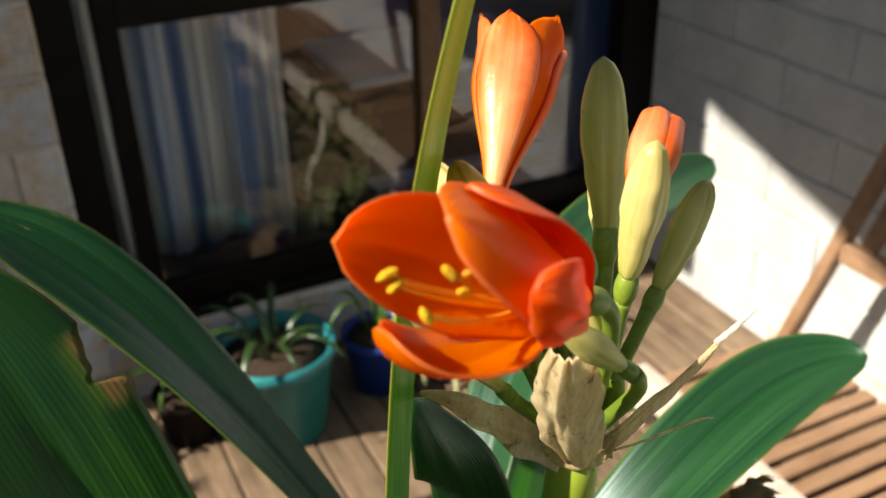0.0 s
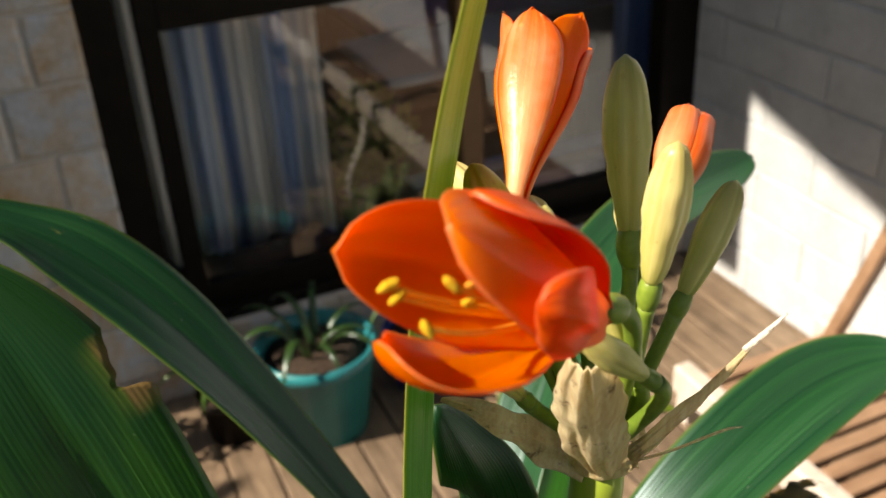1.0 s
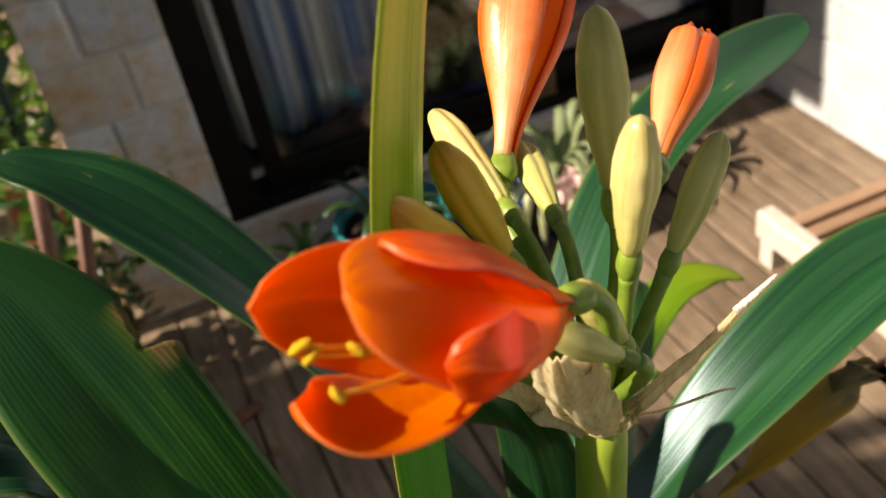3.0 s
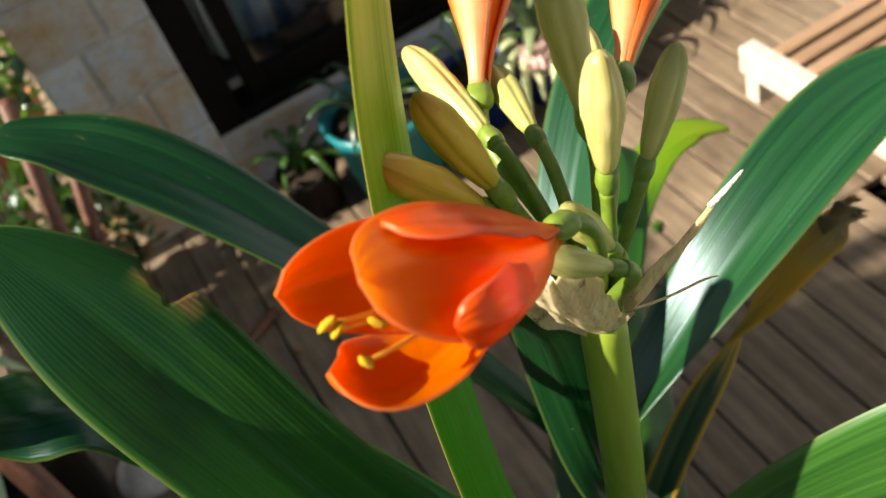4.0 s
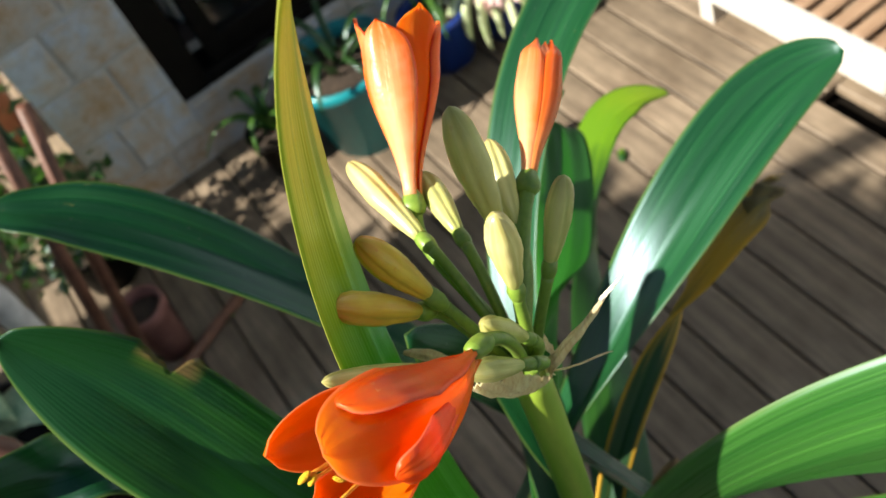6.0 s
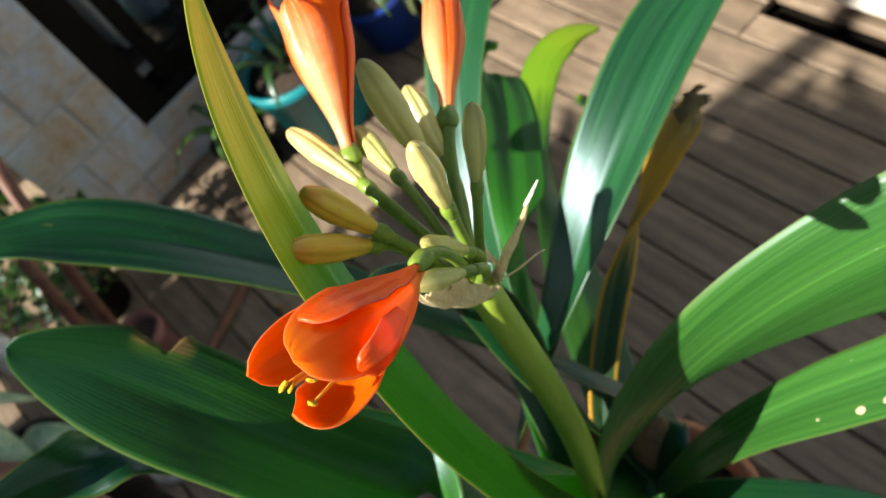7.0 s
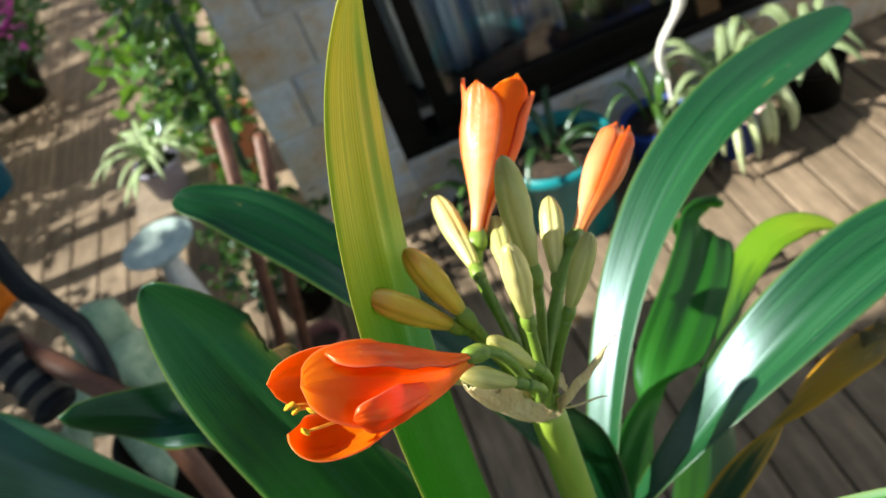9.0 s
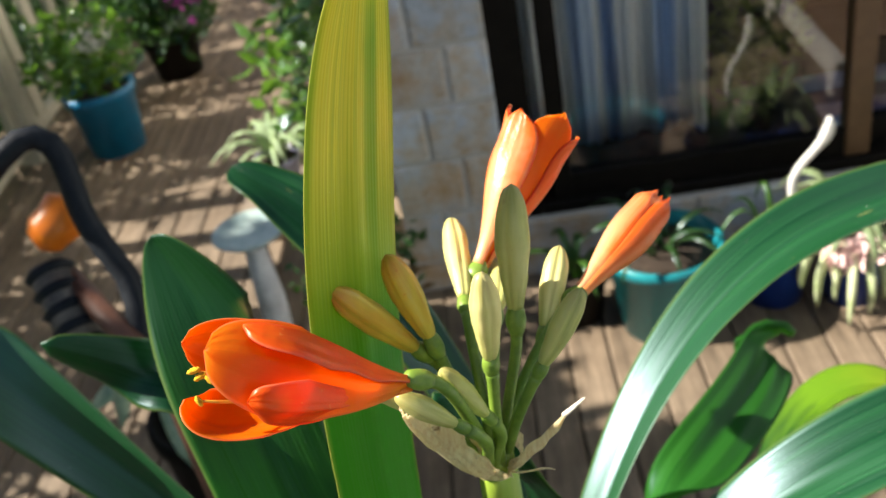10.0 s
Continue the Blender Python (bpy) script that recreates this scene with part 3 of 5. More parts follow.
bud((0.1041, 0.1643, 1.3233), (0.1080, 0.1880, 1.3266), 0.0038, BUD, OLIVE)
bud((0.0912, 0.1150, 1.3281), (0.0782, 0.1145, 1.3408), 0.0030, BUD, "small yellow-green bud below the open flower")
bud((0.0790, 0.1370, 1.3130), (0.0520, 0.1285, 1.3515), 0.0030, BUD_PALE, "pale bud behind the open flower")


def tepal(origin, frame_of, turn, spread, girth, height, lift, dip, oval, seed):
    """One petal wrapped round the axis: turn is its angle, spread half its angular breadth, girth(s) the tube's radius."""
    bm = bmesh.new()
    lay = bm.loops.layers.uv.new()
    e1, e2, ax = frame_of
    rows, cols = 30, 14
    grid = {}
    for i in range(rows + 1):
        s = i / rows
        ends = math.sqrt(max(0.0, 1 - max(0.0, (s - 0.64) / 0.36) ** 2.8))
        for j in range(cols + 1):
            u = 2 * j / cols - 1
            g = turn + spread * u * max(ends, 0.03)
            r = girth(s) + lift - dip * (abs(u) ** 3) * (0.35 + 0.65 * s) - 0.0005 * math.exp(-(u / 0.14) ** 2) * s
            r += 0.0007 * s * noise.noise(Vector((u * 1.6, s * 2.5, seed)))
            h = height * (s - 0.035 * s * u * u)
            out = e1 * math.cos(g) + e2 * (math.sin(g) * (1 - (1 - oval) * s))
            for k in (0, 1):
                grid[i, j, k] = (bm.verts.new(origin + ax * h + out * (r - 0.0005 * k)), ((u + 1) / 2, s))

    def quad(*keys):
        f = bm.faces.new([grid[q][0] for q in keys])
        for lp, q in zip(f.loops, keys):
            lp[lay].uv = grid[q][1]
    for i in range(rows):
        for j in range(cols):
            quad((i, j, 0), (i, j + 1, 0), (i + 1, j + 1, 0), (i + 1, j, 0))
            quad((i, j, 1), (i + 1, j, 1), (i + 1, j + 1, 1), (i, j + 1, 1))
        quad((i, 0, 0), (i + 1, 0, 0), (i + 1, 0, 1), (i, 0, 1))
        quad((i, cols, 0), (i, cols, 1), (i + 1, cols, 1), (i + 1, cols, 0))
    for i in (0, rows):
        for j in range(cols):
            quad((i, j, 0), (i, j, 1), (i, j + 1, 1), (i, j + 1, 0))
    return bm


def trumpet(base, mouth, side, girth, petals, label, oval=1.0):
    """A flower still closed to a tube: petals as (angle, half breadth, length share, lift, material), outer ones lifted."""
    base, mouth = Vector(base), Vector(mouth)
    ax = (mouth - base).normalized()
    e1 = Vector(side)
    e1 = (e1 - ax * e1.dot(ax)).normalized()
    e2 = ax.cross(e1)
    height = (mouth - base).length
    body = part("flower", tube(bmesh.new(), [base - ax * (0.006 - 0.001 * i) for i in range(9)], [0.0022, 0.0031, 0.0036, 0.0037, 0.0035, 0.0031, 0.0027, 0.0023, 0.001], 14, 3, 0.08), PEDICEL, plant, label)
    part("pedicel", tube(bmesh.new(), curve_points((UMBEL - Vector((0, 0, 0.004)), UMBEL.lerp(base, 0.4) + Vector((0, 0, 0.003)), base - ax * 0.018, base - ax * 0.005), 16), [0.0020] * 15 + [0.0022, 0.0024], 10), PEDICEL, body)
    for k, (turn, spread, share, lift, mat) in enumerate(petals):
        part("petal", tepal(base, (e1, e2, ax), math.radians(turn), math.radians(spread), girth, height * share, lift, 0.0012 if lift > 0 else 0.0002, oval, k * 2.7), mat, body)
    return body


OPEN_PETALS = [
    ((0.0827, 0.1149, 1.3448), (0.0683, 0.0996, 1.3504), (0.0552, 0.1106, 1.3655), (0.0364, 0.1059, 1.3721), (0.403, 0.295, 0.859), (0.37, 0.263, 0.873), 0.0093, -0.32, PETAL),
    ((0.0819, 0.1149, 1.3443), (0.0742, 0.1004, 1.3542), (0.0609, 0.0961, 1.3702), (0.0463, 0.093, 1.3792), (0.039, 0.774, 0.621), (0.042, 0.84, 0.482), 0.0111, 0.32, PETAL),
    ((0.0830, 0.1152, 1.3446), (0.0735, 0.1068, 1.3565), (0.0672, 0.1030, 1.3722), (0.0530, 0.1005, 1.3782), (-0.480, 0.860, -0.060), (-0.440, 0.880, -0.100), 0.0082, 0.32, PETAL_RED),
    ((0.0825, 0.1138, 1.3427), (0.0656, 0.0976, 1.3542), (0.0632, 0.0835, 1.3676), (0.0539, 0.0863, 1.3697), (0.51, 0.439, 0.725), (0.399, -0.017, 0.889), 0.006, 0.35, PETAL_RED),
    ((0.0827, 0.1150, 1.3450), (0.0644, 0.1035, 1.3507), (0.0400, 0.0888, 1.3558), (0.0372, 0.0949, 1.3653), (-0.411, 0.855, -0.214), (0.049, 0.896, -0.107), 0.0094, -0.30, PETAL),
]
FB = Vector((0.0826, 0.1150, 1.3449))
FAX = Vector((-0.036, -0.018, 0.028)).normalized()
opened = part("flower", tube(bmesh.new(), [FB - FAX * (0.0065 - 0.0009 * i) for i in range(10)], [0.0019, 0.0023, 0.0026, 0.0027, 0.0027, 0.0026, 0.0025, 0.0023, 0.0021, 0.001], 14, 3, 0.05), PEDICEL, plant, "open orange clivia flower with yellow stamens")
part("pedicel", tube(bmesh.new(), curve_points((UMBEL - Vector((0, 0, 0.004)), (0.0935, 0.1215, 1.322), (0.0930, 0.1178, 1.3390), FB - FAX * 0.0055), 16), [0.0017] * 15 + [0.0018, 0.0020], 10), PEDICEL, opened)
for k, (p0, p1, p2, p3, a0, a1, half, cup, m) in enumerate(OPEN_PETALS):
    c = [Vector(q) for q in (p0, p1, p2, p3)]
    a0, a1 = Vector(a0), Vector(a1)
    part("petal", blade(lambda s: bezier(c, s), lambda s: a0.lerp(a1, s), lambda s: half * (0.16 + 0.84 * min(1, s / 0.6) ** 1.2) * math.sqrt(max(0, 1 - max(0, (s - 0.6) / 0.4) ** 2.6)), 0.0007, 40, 22, cup=cup, ripple=0.0009, seed=k * 3.1, rim=0.5, rib=math.copysign(0.00045, cup), crease=0.0003), m, opened)


def anther(tip, lie):
    """A short pollen sac, grainy all over."""
    bm = bmesh.new()
    bmesh.ops.create_icosphere(bm, subdivisions=3, radius=1.0)
    d = lie.normalized()
    a = d.orthogonal().normalized()
    b = d.cross(a)
    for v in bm.verts:
        q = v.co.copy()
        k = 1 + 0.48 * noise.noise(q * 4.0 + tip * 900) + 0.22 * noise.noise(q * 13.0)
        v.co = tip + d * (q.z * lie.length) + (a * q.x + b * q.y) * (0.00062 * k)
    return bm


STAMENS = (((0.0403, 0.0978, 1.3704), (0.0016, 0.0002, 0.0003)), ((0.0412, 0.0974, 1.3688), (0.0013, 0.0004, 0.0005)), ((0.0421, 0.0907, 1.3678), (-0.0005, 0.0004, 0.0012)),
           ((0.0459, 0.0915, 1.3722), (0.0010, -0.0003, -0.0012)), ((0.0500, 0.0960, 1.3660), (0.0012, 0.0004, -0.0006)))
for tip, lie in STAMENS:
    tip, lie = Vector(tip), Vector(lie)
    st = part("stamen", tube(bmesh.new(), curve_points((FB + FAX * 0.006, FB + FAX * 0.020 + Vector((0, -0.001, -0.003)), tip.lerp(FB, 0.35) + Vector((0, 0, -0.004)), tip), 14), [0.00065] * 8 + [0.0006, 0.00055, 0.0005, 0.0005, 0.0004, 0.00035, 0.0003], 8), FILAMENT, opened, "curved yellow filament")
    part("anther", anther(tip, lie), ANTHER, st, "pollen-covered yellow anther")
part("style", tube(bmesh.new(), curve_points((FB + FAX * 0.006, FB + FAX * 0.022, (0.0530, 0.0945, 1.3690), (0.0475, 0.0912, 1.3718)), 14), [0.0005] * 12 + [0.0005, 0.0006, 0.0003], 8), FILAMENT, opened, "slim pale style")


def widen(stops):
    """Radius along a closed flower, eased between (share of the length, radius) stops."""
    def girth(s):
        for (a, p), (b, q) in zip(stops, stops[1:]):
            if s <= b:
                f = (s - a) / (b - a)
                return p + (q - p) * f * f * (3 - 2 * f)
        return stops[-1][1]
    return girth


trumpet((0.1010, 0.1801, 1.3295), (0.1262, 0.2098, 1.3592), (-0.0184, 0.0089, 0.0100), widen([(0.0, 0.0022), (0.75, 0.0106), (1.0, 0.0119)]),
        [(122, 52, 1.06, -0.0005, PETAL), (-4, 46, 1.03, -0.0003, PETAL_SUN_CREAM), (242, 54, 1.05, -0.0006, PETAL), (300, 50, 1.02, 0.0004, PETAL), (58, 50, 0.98, 0.0008, PETAL_SUN_CREAM), (181, 44, 0.99, 0.0006, PETAL_PALE)],
        "half-open upright orange flower", 0.78)
trumpet((0.1284, 0.1622, 1.3272), (0.1589, 0.1910, 1.3375), (0.0, 0.0, 1.0), widen([(0.0, 0.0020), (0.62, 0.0066), (0.86, 0.0060), (1.0, 0.0026)]),
        [(30, 62, 0.97, -0.0005, PETAL_SUN_CREAM), (150, 62, 0.97, -0.0005, PETAL_PALE), (270, 62, 0.97, -0.0005, PETAL_PALE), (90, 66, 1.0, 0.0003, PETAL_PALE), (210, 66, 0.98, 0.0003, PETAL_PALE), (-30, 66, 0.99, 0.0003, PETAL_SUN_CREAM)],
        "closed orange flower about to open")

# dry bracts: a torn papery cup round the top of the stem, and two loose tails


def torn_cup(centre, foot, mouth, height, start, sweep, seed):
    bm = bmesh.new()
    cols, rws = 48, 12
    v = {}
    for i in range(cols + 1):
        g = start + sweep * i / cols
        ends = math.sin(math.pi * i / cols) ** 0.45
        tall = height * (0.86 + 0.22 * noise.noise(Vector((g * 2.3, seed, 0))) + 0.07 * noise.noise(Vector((g * 14, seed, 3)))) * (0.15 + 0.85 * ends)
        for j in range(rws + 1):
            q = j / rws
            r = foot + (mouth - foot) * q ** 1.5 + 0.0011 * noise.noise(Vector((g * 3.5, q * 3, seed + 7))) * (0.3 + q)
            v[i, j] = bm.verts.new(Vector(centre) + Vector((r * math.cos(g), r * math.sin(g), tall * q)))
    for i in range(cols):
        for j in range(rws):
            bm.faces.new((v[i, j], v[i + 1, j], v[i + 1, j + 1], v[i, j + 1]))
    bmesh.ops.solidify(bm, geom=bm.faces, thickness=0.0004)
    return bm


TOP = Vector((0.0978, 0.1366, 1.2905))
part("bract", torn_cup(TOP, 0.0074, 0.0084, 0.0075, math.radians(170), math.radians(130), 1.3), BRACT, plant, "dry papery tan bract round the stem")
part("bract", torn_cup(TOP + Vector((0, 0, 0.001)), 0.0072, 0.0088, 0.0070, math.radians(-70), math.radians(150), 5.1), BRACT, plant, "dry papery tan bract round the stem")
part("bract", torn_cup(TOP + Vector((0, 0, 0.0006)), 0.0073, 0.0086, 0.0065, math.radians(65), math.radians(120), 8.4), BRACT, plant, "dry papery tan bract round the stem")
# a broad bib leaning out under the flower, a torn tail beside it and a slim rolled one
for c, a0, a1, half, cup, taper, rip in (
        (((0.0945, 0.1300, 1.2930), (0.0875, 0.1240, 1.3040), (0.0835, 0.1200, 1.3200), (0.0800, 0.1150, 1.3340)), (0.86, -0.50, 0.10), (0.86, -0.45, 0.20), 0.0068, 0.62, lambda s: (0.72 + 0.28 * min(1, s / 0.3)) * (1 - max(0, (s - 0.6) / 0.4) ** 2 * 0.55), 0.0012),
        (((0.0935, 0.1345, 1.2945), (0.0865, 0.1415, 1.2960), (0.0800, 0.1530, 1.2965), (0.0735, 0.1640, 1.2955)), (0.35, -0.25, 0.90), (0.25, -0.20, 0.95), 0.0066, -0.35, lambda s: 1 - 0.93 * s ** 1.4, 0.0030),
        (((0.1015, 0.1318, 1.2925), (0.1070, 0.1285, 1.3000), (0.1130, 0.1232, 1.3125), (0.1185, 0.1200, 1.3215)), (0.3, -0.8, 0.3), (0.4, -0.5, 0.6), 0.0024, 0.5, lambda s: 1 - 0.72 * s ** 0.72, 0.0022)):
    c = [Vector(q) for q in c]
    a0, a1 = Vector(a0), Vector(a1)
    part("bract", blade(lambda s: bezier(c, s), lambda s: a0.lerp(a1, s), lambda s: half * taper(s) * (0.96 + 0.11 * noise.noise(Vector((s * 9, half * 900, 0)))), 0.0004, 60, 28, cup=cup, ripple=rip, seed=half * 700, rim=0.8, crease=0.16 * half), BRACT, plant, "dry papery brown bract")
part("bract_tip", tube(bmesh.new(), curve_points(((0.1180, 0.1203, 1.3210), (0.1200, 0.1192, 1.3236), (0.1218, 0.1176, 1.3268), (0.1238, 0.1166, 1.3296)), 12), [0.0008, 0.0009, 0.0008, 0.0009, 0.0007, 0.0008, 0.0007, 0.0007, 0.0006, 0.0006, 0.0005, 0.0004, 0.0002], 8, 2, 0.3, flat=0.45), BRACT_PALE, plant, "bleached curled bract tip")
part("bract_tail", tube(bmesh.new(), curve_points(((0.1010, 0.1320, 1.2910), (0.1070, 0.1200, 1.3010), (0.1105, 0.1160, 1.3090), (0.1140, 0.1140, 1.3085)), 10), [0.0003] * 8 + [0.00025, 0.0002, 0.00015], 6), BRACT, plant)

# terracotta pot on a slatted stand
part("pot", lathe(bmesh.new(), [(0.050, 0.0), (0.066, 0.185), (0.073, 0.188), (0.075, 0.222), (0.069, 0.225), (0.064, 0.215), (0.061, 0.18), (0.045, 0.02)], (0.10, 0.180, 0.70), 40), TERRACOTTA, plant, "terracotta flower pot")
part("soil", lathe(bmesh.new(), [(0.063, 0.0), (0.058, 0.006), (0.04, 0.013), (0.01, 0.016)], (0.10, 0.180, 0.902), 24), SOIL, plant, "dark potting mix")
rnd = random.Random(77)
for k in range(16):
    g = 2.4 * k
    d = Vector((math.cos(g), math.sin(g), 0))
    q = Vector((0.10, 0.182, 0.925)) + d * 0.014
    L = rnd.uniform(0.045, 0.10)
    c = [q, q + Vector((0, 0, L * 0.5)) + d * L * 0.15, q + Vector((0, 0, L * 0.8)) + d * L * 0.35, q + Vector((0, 0, L * rnd.uniform(0.5, 1.0))) + d * L * rnd.uniform(0.4, 0.7)]
    across = d.cross(Vector((0, 0, 1)))
    w = rnd.uniform(0.008, 0.014)
    part("leaf_base", blade(lambda s: bezier(c, s), lambda s: across, lambda s: w * math.sqrt(max(0, 1 - s ** 2.5)), 0.0014, 16, 6, cup=0.4, ripple=0.004, seed=k), DRY if k % 3 else LEAF, plant, "dry brown leaf base" if k % 3 else "")
stand = thing("plant_stand", (0.10, 0.185, 0.0), "plain dark timber plant stand under the pot", "plant stand")
DARKWOOD = noisy("dark stained wood", (0.05, 0.03, 0.018), (0.11, 0.065, 0.035), 18, 0.6, stretch=(1, 1, 0.2))
part("top", boxes(((-0.02, 0.065, 0.675), (0.22, 0.305, 0.70)), bevel=0.003), DARKWOOD, stand, smooth=False)
for x, y in ((-0.01, 0.075), (0.18, 0.075), (-0.01, 0.265), (0.18, 0.265)):
    part("leg", boxes(((x, y, 0.0), (x + 0.03, y + 0.03, 0.675)), bevel=0.003), DARKWOOD, stand, smooth=False)
deck = tagged(new("deck"), "weathered brown timber deck", "deck", kind="structure")
bpy.context.view_layer.update()


def plank_mesh(x0, x1, y0, y1, z0, z1, bev=0.003):
    me = bpy.data.meshes.new("plank")
    bm = boxes(((x0, y0, z0), (x1, y1, z1)))
    top = [e for e in bm.edges if all(v.co.z > z1 - 1e-5 for v in e.verts)]
    bmesh.ops.bevel(bm, geom=top, offset=bev, segments=1, affect="EDGES")
    bm.to_mesh(me)
    bm.free()
    me.materials.append(DECKING)
    return me


PITCH = 0.095
long_plank, short_plank = plank_mesh(0, 0.090, -2.5, 7.0, -0.022, 0.0), plank_mesh(0, 0.090, -2.5, 2.10, -0.022, 0.0)
for k in range(-18, 20):
    x = -0.185 + k * PITCH
    if x > 1.62:
        break
    if k in (13, 14):
        pieces = [plank_mesh(0, 0.090, 1.03, 2.10, -0.022, 0.0), plank_mesh(0 if k == 13 else 0.024, 0.066 if k == 13 else 0.090, -2.5, 1.027, -0.022, 0.0)]
    else:
        pieces = [long_plank if x < -0.2 else short_plank]
    for me in pieces:
        ob = new("plank", me)
        ob.location = (x, 0, 0)
        ob.parent = deck
# solid near-black box stands in for the shade under the deck
under = part("deck_frame", boxes(((-1.9, -2.5, -0.60), (1.7, 7.0, -0.05))), FRAME, deck, "near-black box in place of the shade below the planks", smooth=False)


def block_wall(parent, name, x0, x1, z0, z1, joints_z, length, place, mat, mat_joint, offset=0.0, depth=0.05, gap=0.006, seed=3, split=()):
    """Blocks in courses on the local x-z plane, facing -y, with a recessed mortar bed; place turns it into the world."""
    rnd = random.Random(seed)
    bed = part("mortar_bed", boxes(((x0, 0.006, z0), (x1, depth, z1))), mat_joint, parent, smooth=False)
    bed.matrix_world = place
    for i, (a, b) in enumerate(zip(joints_z, joints_z[1:])):
        xs = [x0]
        x = x0 + (offset if i % 2 else length)
        while x < x1 - 0.05:
            xs.append(x)
            x += length
        xs.append(x1)
        for p, q in zip(xs, xs[1:]):
            proud = rnd.uniform(-0.001, 0.003)
            bm = boxes(((p + (gap / 2 if p > x0 else -0.001), -proud, a + gap / 2), (q - (gap / 2 if q < x1 else -0.001), depth + 0.01, b - gap / 2)), bevel=0.004)
            ob = part(name, bm, mat, parent, smooth=False)
            ob.matrix_world = place


# end of the house wall beside the door: limestone blocks
pillar = tagged(new("wall_north"), "limestone block wall end beside the glass door", "wall", kind="structure")
COURSES = [0.0, 0.09, 0.235, 0.38, 0.525, 0.67, 0.815, 0.96, 1.105, 1.25, 1.395, 1.54, 1.83, 2.12, 2.40]
block_wall(pillar, "stone_block", -0.16, 0.11, 0.0, 2.40, COURSES, 0.17, pose(0, 2.0, 0), LIMESTONE, MORTAR, 0.10, 0.12, gap=0.010)
block_wall(pillar, "stone_block", -4.0, 0.0, 0.0, 2.40, COURSES, 0.50, pose(-0.16, 2.005, 0, 0, 0, -90), LIMESTONE, MORTAR, 0.25, 0.08, seed=5)
block_wall(pillar, "stone_block", 0.11, 1.63, 0.0, 0.17, [0.0, 0.17], 0.46, pose(0, 2.003, 0), LIMESTONE, MORTAR, 0.2, 0.12, seed=6)
part("wall_core", boxes(((-0.09, 2.125, 0), (0.105, 6.0, 2.4)), ((0.11, 2.13, 0.0), (1.63, 2.24, 0.165)), ((0.11, 2.13, 2.1), (1.75, 2.3, 2.4))), MORTAR, pillar, smooth=False)

# right-hand wall, painted white
side_wall = tagged(new("wall_east"), "white painted block wall at right angles to the door", "wall", kind="structure")
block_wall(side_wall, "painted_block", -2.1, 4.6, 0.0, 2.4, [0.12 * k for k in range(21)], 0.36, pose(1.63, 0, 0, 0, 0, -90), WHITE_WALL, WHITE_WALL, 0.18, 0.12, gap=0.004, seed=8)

# raised unseen sheet, added sunward to shade the white wall, open over the plant
roof = part("roof", boxes(((-0.30, 0.0, -0.02), (0.62, 1.5, 0.02))), noisy("shade sheet", (0.5, 0.5, 0.5), (0.6, 0.6, 0.6), 5, 0.5), label="unseen pale sheet added to shade the white wall", smooth=False)
roof.matrix_world = pose(-1.60, 0.693, 3.205, math.degrees(math.atan(0.30)), 0, 0)
tagged(roof, category="roof", kind="structure")

# unseen posts, added only to carry the sheet
for y in (0.72, 2.05):
    part("roof_post", boxes(((-1.575, y - 0.035, -0.02), (-1.505, y + 0.035, 3.175 + 0.30 * (y - 0.73))), bevel=0.004), FRAME, roof, "unseen dark post added under the shade sheet", smooth=False)

# two unseen slabs, added to shade the pots and a strip of white wall
strip_shade = part("roof", boxes(((-2.52, 1.89, 2.50), (-2.08, 3.4, 2.56)), ((-1.25, 1.89, 2.50), (-0.17, 3.4, 2.56))), bpy.data.materials["shade sheet"], label="unseen slabs added to shade the pots and the wall strip", smooth=False)
tagged(strip_shade, category="roof", kind="structure")

# ---- sliding glass door ----
door = tagged(new("door_1"), "dark-framed sliding glass door with a striped curtain inside", "door", kind="structure")
part("door_frame", boxes(((0.11, 2.02, 0.17), (0.19, 2.14, 2.1)), ((1.520, 2.02, 0.17), (1.63, 2.085, 2.1)), ((0.19, 2.02, 0.17), (1.520, 2.14, 0.20)), ((0.19, 2.02, 2.02), (1.520, 2.14, 2.1)), bevel=0.003), FRAME, door, smooth=False)


def glass():
    """Thin clear pane: passes light straight, mirrors more at a slant."""
    m, n, l, b = material("window glass", 0.0)
    t, g, s, f = n.new("ShaderNodeBsdfTransparent"), n.new("ShaderNodeBsdfGlossy"), n.new("ShaderNodeMixShader"), n.new("ShaderNodeLayerWeight")
    g.inputs["Roughness"].default_value = 0.0
    f.inputs[0].default_value = 0.5
    p, q = n.new("ShaderNodeMath"), n.new("ShaderNodeMath")
    p.operation, q.operation = "POWER", "MULTIPLY_ADD"
    p.inputs[1].default_value, q.inputs[1].default_value, q.inputs[2].default_value = 5.0, 0.94, 0.06
    l.new(f.outputs["Facing"], p.inputs[0])
    l.new(p.outputs[0], q.inputs[0])
    l.new(q.outputs[0], s.inputs[0])
    l.new(t.outputs[0], s.inputs[1])
    l.new(g.outputs[0], s.inputs[2])
    l.new(s.outputs[0], n["Material Output"].inputs[0])
    return m


GLASS = glass()


